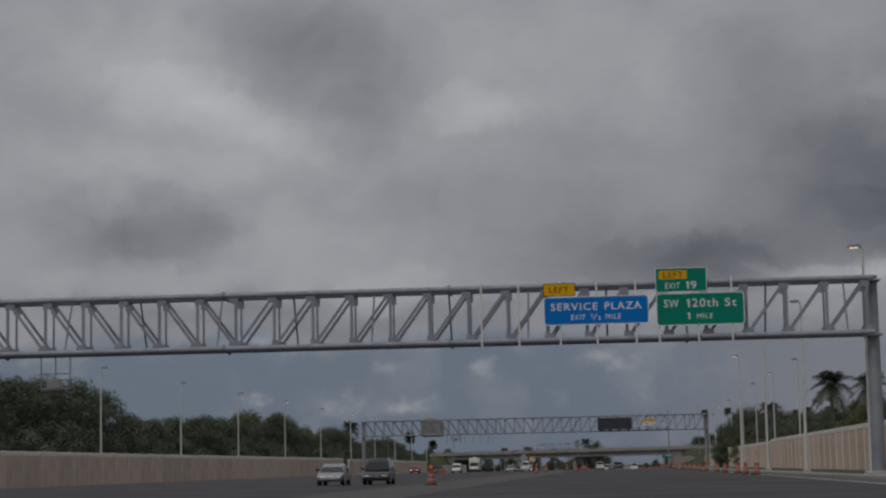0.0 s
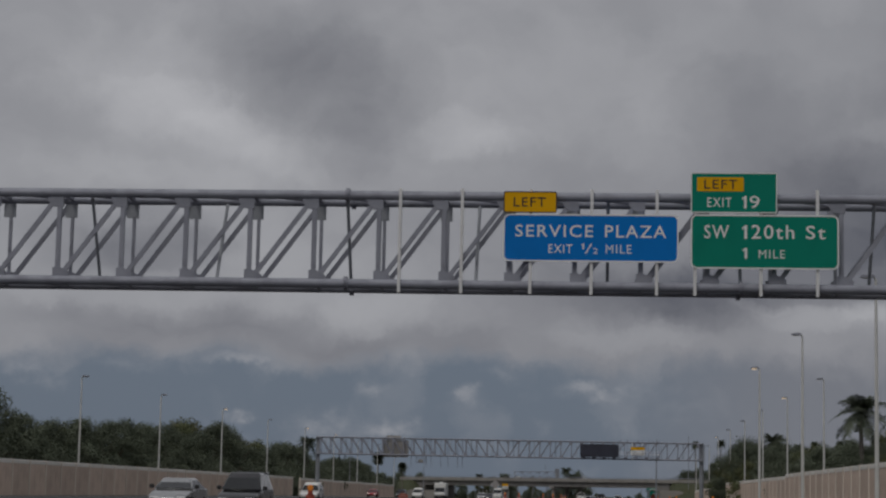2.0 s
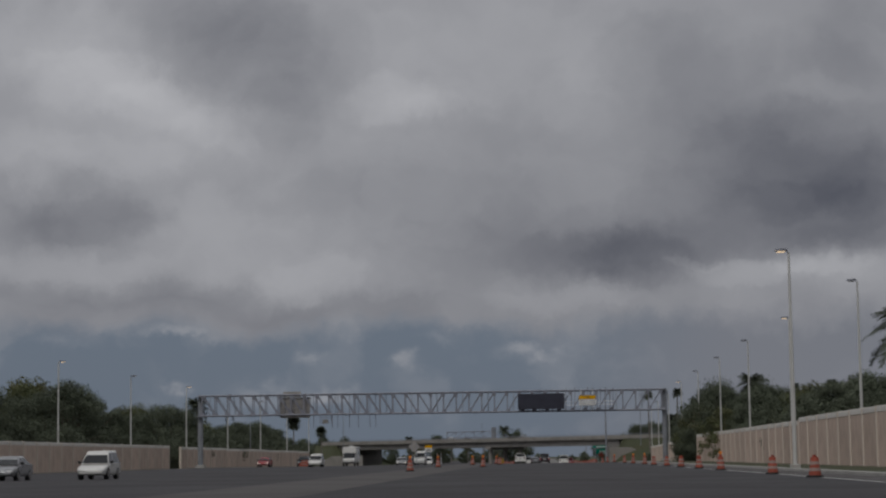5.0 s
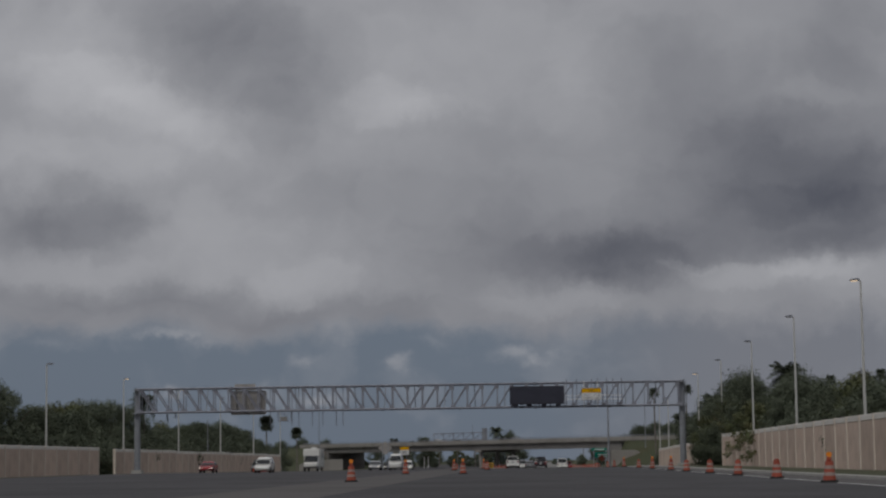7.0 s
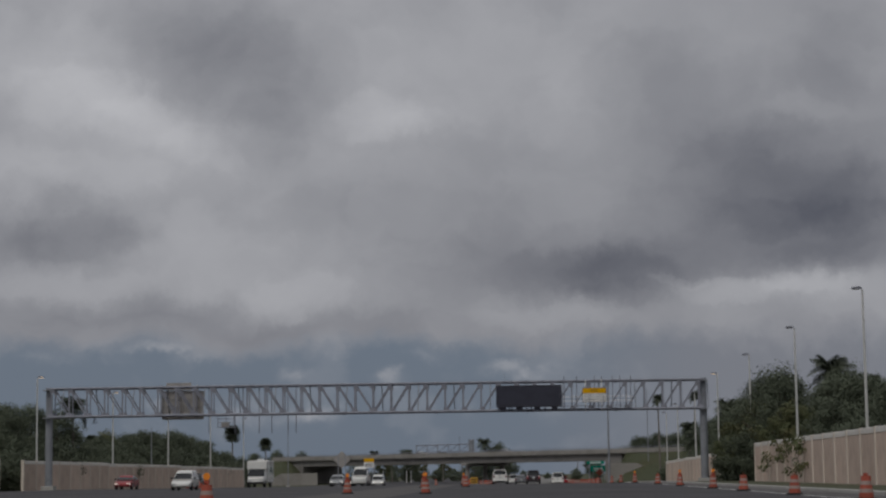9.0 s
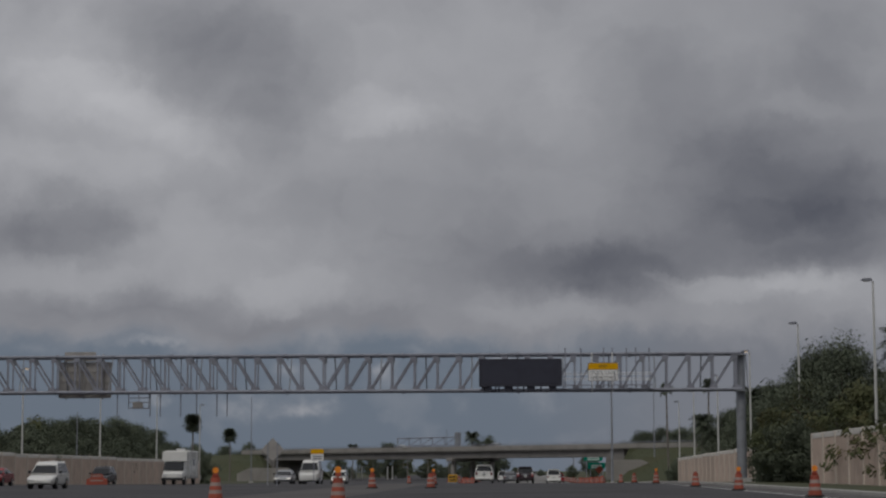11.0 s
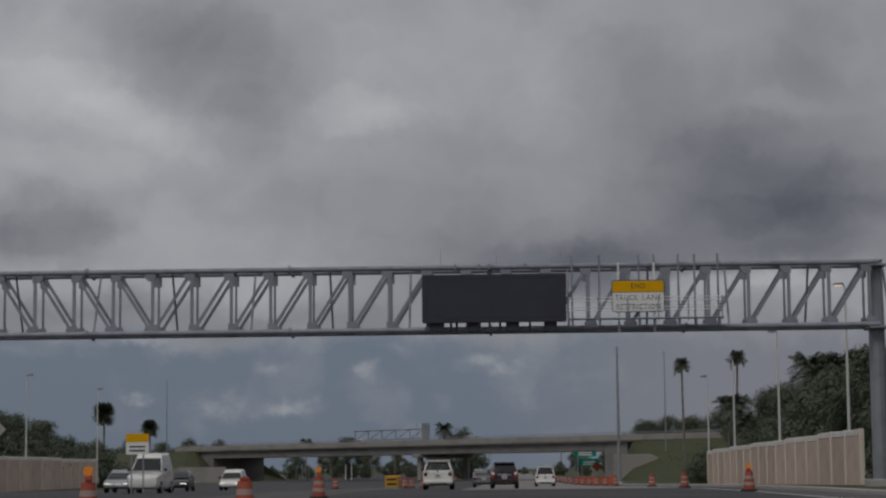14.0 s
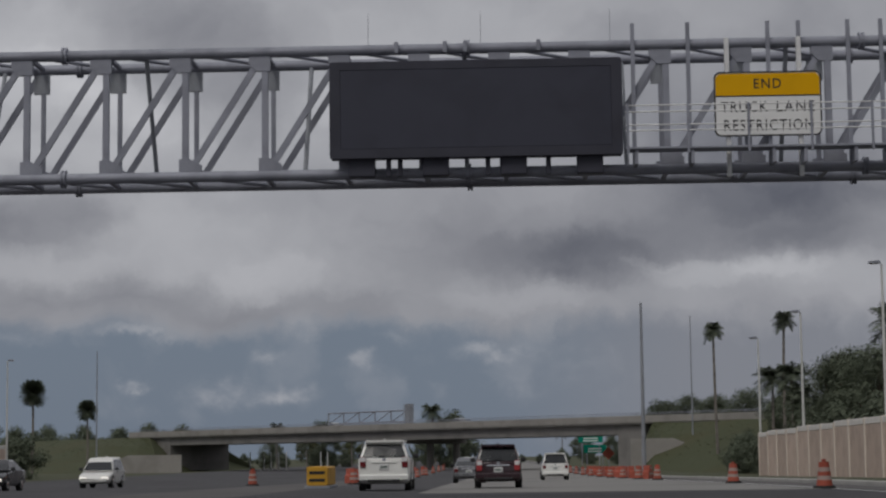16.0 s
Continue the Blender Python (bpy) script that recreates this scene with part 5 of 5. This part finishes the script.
def car(name, m, paint, label, L=4.7, W=1.86, H=1.75, belt=1.02, tail="van", lit=False, rails=False, front=False, plate=True):
    """A road vehicle, tail at y = 0 and nose at y = L."""
    s = thing(name, Matrix.Translation((0, 0, 0 if m.translation.z > 1 else grade(m.translation.y))) @ m, label, "car")
    w = W / 2
    hood = belt - 0.06
    rings = [section(0.02, w * 0.90, w * 0.93, 0.42, belt - 0.08, belt), section(0.12, w * 0.96, w * 0.985, 0.30, belt - 0.06, belt + 0.02), section(0.6, w * 0.97, w, 0.25, belt - 0.04, belt + 0.02),
             section(L * 0.62, w * 0.97, w, 0.25, belt - 0.06, belt), section(L * 0.80, w * 0.96, w * 0.985, 0.27, hood - 0.14, hood - 0.05), section(L - 0.25, w * 0.92, w * 0.95, 0.30, hood - 0.28, hood - 0.18), section(L, w * 0.80, w * 0.84, 0.36, hood - 0.42, hood - 0.36)]
    part("body", loft(rings, 0.035), M[paint], s, smooth=True)
    y0, y1 = (0.10, 0.42) if tail == "van" else (0.55, 1.45)
    yr, yw = (L * 0.56, L * 0.74)
    top = H
    k = 0.74
    cab = [[(sx * w * 0.95, y, belt - 0.03) for sx, y in ((-1, y0), (1, y0), (1, yw), (-1, yw))], [(sx * w * k, y, top - 0.06) for sx, y in ((-1, y1), (1, y1), (1, yr), (-1, yr))], [(sx * w * (k - 0.10), y, top) for sx, y in ((-1, y1 + 0.10), (1, y1 + 0.10), (1, yr - 0.12), (-1, yr - 0.12))]]
    part("cabin", loft(cab, 0.05), M[paint], s, smooth=True)

    def pane(tag, a, b, c, d, out, inset=0.09):
        """A window set just proud of the cabin's side."""
        pts = [Vector(p) for p in (a, b, c, d)]
        mid = sum(pts, Vector()) / 4
        bm = bmesh.new()
        inner = [p.lerp(mid, inset) + Vector(out) * 0.012 for p in pts]
        deep = [p - Vector(out) * 0.02 for p in inner]
        va, vb = [bm.verts.new(p) for p in inner], [bm.verts.new(p) for p in deep]
        bm.faces.new(va), bm.faces.new(vb[::-1])
        for i in range(4):
            bm.faces.new((va[i], va[(i + 1) % 4], vb[(i + 1) % 4], vb[i]))
        bmesh.ops.recalc_face_normals(bm, faces=bm.faces)
        part(tag, bm, M["car_glass"], s, "dark tinted glass")

    z0, z1 = belt + 0.0, top - 0.09
    lo, hi = w * 0.95, w * k
    pane("rear_window", (-lo, y0, z0), (lo, y0, z0), (hi, y1, z1), (-hi, y1, z1), Vector((0, -1, 0.3)).normalized(), 0.11)
    pane("windscreen", (-lo, yw, z0), (lo, yw, z0), (hi, yr, z1), (-hi, yr, z1), Vector((0, 1, 0.6)).normalized(), 0.08)
    for sx in (-1, 1):
        cuts = [0.0, 0.30, 0.66, 1.0] if tail == "van" else [0.0, 0.52, 1.0]
        for a, b in zip(cuts, cuts[1:]):
            pane("side_window", (sx * lo, y0 + (yw - y0) * a, z0), (sx * lo, y0 + (yw - y0) * b, z0), (sx * hi, y1 + (yr - y1) * b, z1), (sx * hi, y1 + (yr - y1) * a, z1), Vector((sx, 0, 0.2)).normalized(), 0.10)
        part("mirror", block((sx * (w + 0.10) - 0.10, yw - 0.35, belt + 0.0), (sx * (w + 0.10) + 0.10, yw - 0.2, belt + 0.17), 0.03), M["trim" if paint != "white_paint" else "trim"], s, "door mirror")
        part("tail_light", block((sx * w * 0.80 - 0.11, -0.02, belt - 0.34), (sx * w * 0.80 + 0.11, 0.3, belt + (0.06 if tail == "van" else -0.08)), 0.025), M["tail_lit" if lit else "tail"], s, "red tail lamp")
        part("reverse_light", block((sx * w * 0.80 - 0.10, -0.03, belt - 0.12), (sx * w * 0.80 + 0.10, 0.02, belt + 0.04 if tail == "van" else belt - 0.09), 0.01), M["clear_lens"], s)
        part("headlight", block((sx * w * 0.66 - 0.2, L - 0.3, hood - 0.45), (sx * w * 0.66 + 0.2, L - 0.02, hood - 0.30), 0.03), M["head_lit" if front else "clear_lens"], s, "headlight")
        for y in (0.95, L - 0.95):
            wheel(s, sx * (w + 0.005), y, 0.36 if H > 1.6 else 0.32, 0.24)
        if rails:
            part("roof_rail", block((sx * w * 0.72 - 0.025, 0.7, top + 0.03), (sx * w * 0.72 + 0.025, 2.7, top + 0.08), 0.012), M["trim"], s)
            for y in (0.72, 2.62):
                part("rail_foot", block((sx * w * 0.72 - 0.03, y, top - 0.03), (sx * w * 0.72 + 0.03, y + 0.1, top + 0.05), 0.01), M[paint], s)
    part("bumper", block((-w * 0.96, -0.09, 0.36), (w * 0.96, 0.2, 0.60), 0.05), M[paint], s)
    part("bumper_insert", block((-w * 0.62, -0.11, 0.33), (w * 0.62, 0.1, 0.42), 0.02), M["trim"], s)
    part("garnish", block((-0.46, -0.02, belt - 0.17), (0.46, 0.06, belt - 0.10), 0.015), M["chrome" if paint != "white_paint" else paint], s, "tailgate handle strip")
    part("emblem", rod((0, -0.01, belt - 0.045), (0, 0.06, belt - 0.045), 0.065, sides=14), M["chrome"], s)
    if plate:
        p = part("number_plate", block((-0.17, -0.03, belt - 0.40), (0.17, 0.03, belt - 0.21), 0.01), M["plate"], s, "white number plate")
        part("plate_bar", block((-0.12, -0.036, belt - 0.34), (0.12, -0.03, belt - 0.27)), M["plate_bar"], p)
    if tail == "van":
        part("spoiler", slab(((-w * k, top - 0.05), (w * k, top - 0.05), (w * (k - 0.06), top + 0.03), (-w * (k - 0.06), top + 0.03)), y1 - 0.17, y1 + 0.3), M[paint], s, "roof spoiler")
        part("antenna", block((-0.03, y1 + 0.3, top), (0.03, y1 + 0.5, top + 0.1), 0.02), M[paint], s)
        part("wiper", bar((-0.25, y0 - 0.03, belt + 0.1), (0.15, y0 - 0.03, belt + 0.14), 0.025, 0.02), M["trim"], s)
    return s


car("suv", pose(-3.8, 459.0, 0), "white_paint", "white sport utility vehicle with roof rails, seen from behind", L=4.8, W=1.92, H=1.82, belt=1.18, rails=True)
car("suv", pose(0.4, 464.0, 0), "maroon_paint", "dark maroon sport utility vehicle in the traffic", L=4.7, W=1.85, H=1.68, belt=1.02, lit=True)
car("sedan", pose(-1.2, 499.6, 0), "grey_paint", "grey saloon car in the traffic", L=4.8, W=1.84, H=1.46, belt=0.95, tail="saloon")
car("pickup_truck", pose(4.6, 528.0, 0), "white_paint", "white work truck in the traffic", L=5.4, W=1.95, H=1.9, belt=1.15)
car("suv", pose(7.2, 612, 0), "red_paint", "red sport utility vehicle in the traffic", L=4.6, W=1.85, H=1.7, belt=1.05)
car("sedan", pose(0.8, 620.4, 0), "silver_paint", "silver saloon car far down the road", L=4.7, W=1.82, H=1.45, belt=0.95, tail="saloon")
car("van", pose(-3.2, 658.6, 0), "white_paint", "white van far down the road", L=5.2, W=1.95, H=2.1, belt=1.2)
for x, y, paint, kind, H, label, lit in ((-20.6, 454.0, "white_paint", "van", 2.35, "white delivery van coming the other way", False),
                                 (-24.6, 466.0, "silver_paint", "sedan", 1.5, "silver saloon car coming the other way", True),
                                 (-23.6, 483.0, "dark_paint", "sedan", 1.5, "dark car coming the other way with lit headlights", True),
                                 (-21.9, 500.0, "white_paint", "suv", 1.7, "white car coming the other way", True),
                                 (-39.5, 446.0, "dark_paint", "suv", 1.7, "dark sport utility vehicle coming the other way", False),
                                 (-33.2, 240.0, "silver_paint", "sedan", 1.5, "silver car coming the other way", False),
                                 (-28.0, 241.5, "white_paint", "suv", 1.75, "white car coming the other way", False),
                                 (-19.0, 138.0, "silver_paint", "sedan", 1.45, "silver saloon car passing on the other carriageway", False),
                                 (-15.8, 137.0, "dark_paint", "suv", 1.75, "black sport utility vehicle passing on the other carriageway", False),
                                 (-30.9, 388, "white_paint", "suv", 1.75, "white car by the far wall", False),
                                 (-42, 417.2, "red_paint", "sedan", 1.45, "red car coming the other way", True)):
    car(kind, pose(x, y, 0, 0, 0, 180), paint, label, L=5.4 if kind == "van" else 4.6, W=1.95 if kind == "van" else 1.82, H=H, belt=1.3 if kind == "van" else 0.98, tail="saloon" if kind == "sedan" else "van", front=lit)
for x, y, paint in ((-31, 732.8, "white_paint"), (-3.7, 709.5, "silver_paint"), (49.9, 645.9, "white_paint")):
    d = BRIDGE.inverted() @ Vector((x, y, 0))
    car("sedan", BRIDGE @ pose(d.x, 3.2, 6.65, 0, 0, 90), paint, "pale car crossing the overpass", H=1.5, tail="saloon")


def motorhome(m):
    s = thing("motorhome", m, "white motorhome with an overcab bunk, coming the other way", "motorhome")
    part("house", block((-1.15, 0, 0.55), (1.15, 5.0, 3.05), 0.08), M["white_paint"], s)
    part("overcab", slab(((-1.1, 2.1), (1.1, 2.1), (1.1, 2.95), (-1.1, 2.95)), 5.0, 6.1), M["white_paint"], s)
    part("cab", loft([section(5.0, 0.95, 1.0, 0.4, 1.3, 2.1, 0.95), section(6.0, 0.95, 1.0, 0.4, 1.2, 2.05, 0.9), section(6.6, 0.95, 0.98, 0.4, 1.0, 1.25, 0.9), section(7.3, 0.85, 0.9, 0.45, 0.9, 1.0, 0.85)]), M["white_paint"], s)
    part("windscreen", loft([[(-0.86, 6.06, 2.02), (0.86, 6.06, 2.02), (0.92, 6.66, 1.28), (-0.92, 6.66, 1.28)], [(-0.86, 6.1, 2.04), (0.86, 6.1, 2.04), (0.92, 6.7, 1.3), (-0.92, 6.7, 1.3)]]), M["car_glass"], s)
    for x in (-1.16, 1.14):
        part("side_window", block((x, 2.0, 1.7), (x + 0.02, 3.2, 2.3), 0.0), M["car_glass"], s)
    part("bumper", block((-0.95, 7.25, 0.4), (0.95, 7.45, 0.65), 0.05), M["trim"], s)
    part("roof_vent", block((-0.35, 2.5, 3.05), (0.35, 3.3, 3.25), 0.04), M["plate"], s)
    for x in (-1.02, 1.02):
        for y in (1.3, 6.3):
            wheel(s, x, y, 0.38, 0.25)
    for x in (-0.65, 0.65):
        part("headlight", block((x - 0.15, 7.2, 0.75), (x + 0.15, 7.36, 0.95), 0.02), M["clear_lens"], s)
    return s


motorhome(pose(-31.0, 440.0, grade(440), 0, 0, 180))

# ---- walls with their pieces, last ----
noise_wall("wall_east", 22.0, 38, 420, lambda t: 4.2 if t < 0.42 else (4.15 if t < 0.68 else 4.0), "tall tan concrete noise wall with cream posts and white cap", x_end=23.6)
noise_wall("wall_northeast", 24.8, 470, 574, lambda t: 3.5 - 0.6 * t, "tan concrete noise wall with cream posts and white cap", x_end=25.4)
noise_wall("wall_west", -57.2, 58, 430, lambda t: 3.5, "long tan concrete noise wall across the motorway", side=1, x_end=-59.5)
noise_wall("wall_northwest", -59.8, 442, 629, lambda t: 3.4 - 0.4 * t, "lower tan concrete noise wall beyond the gantry", side=1, x_end=-60.2)
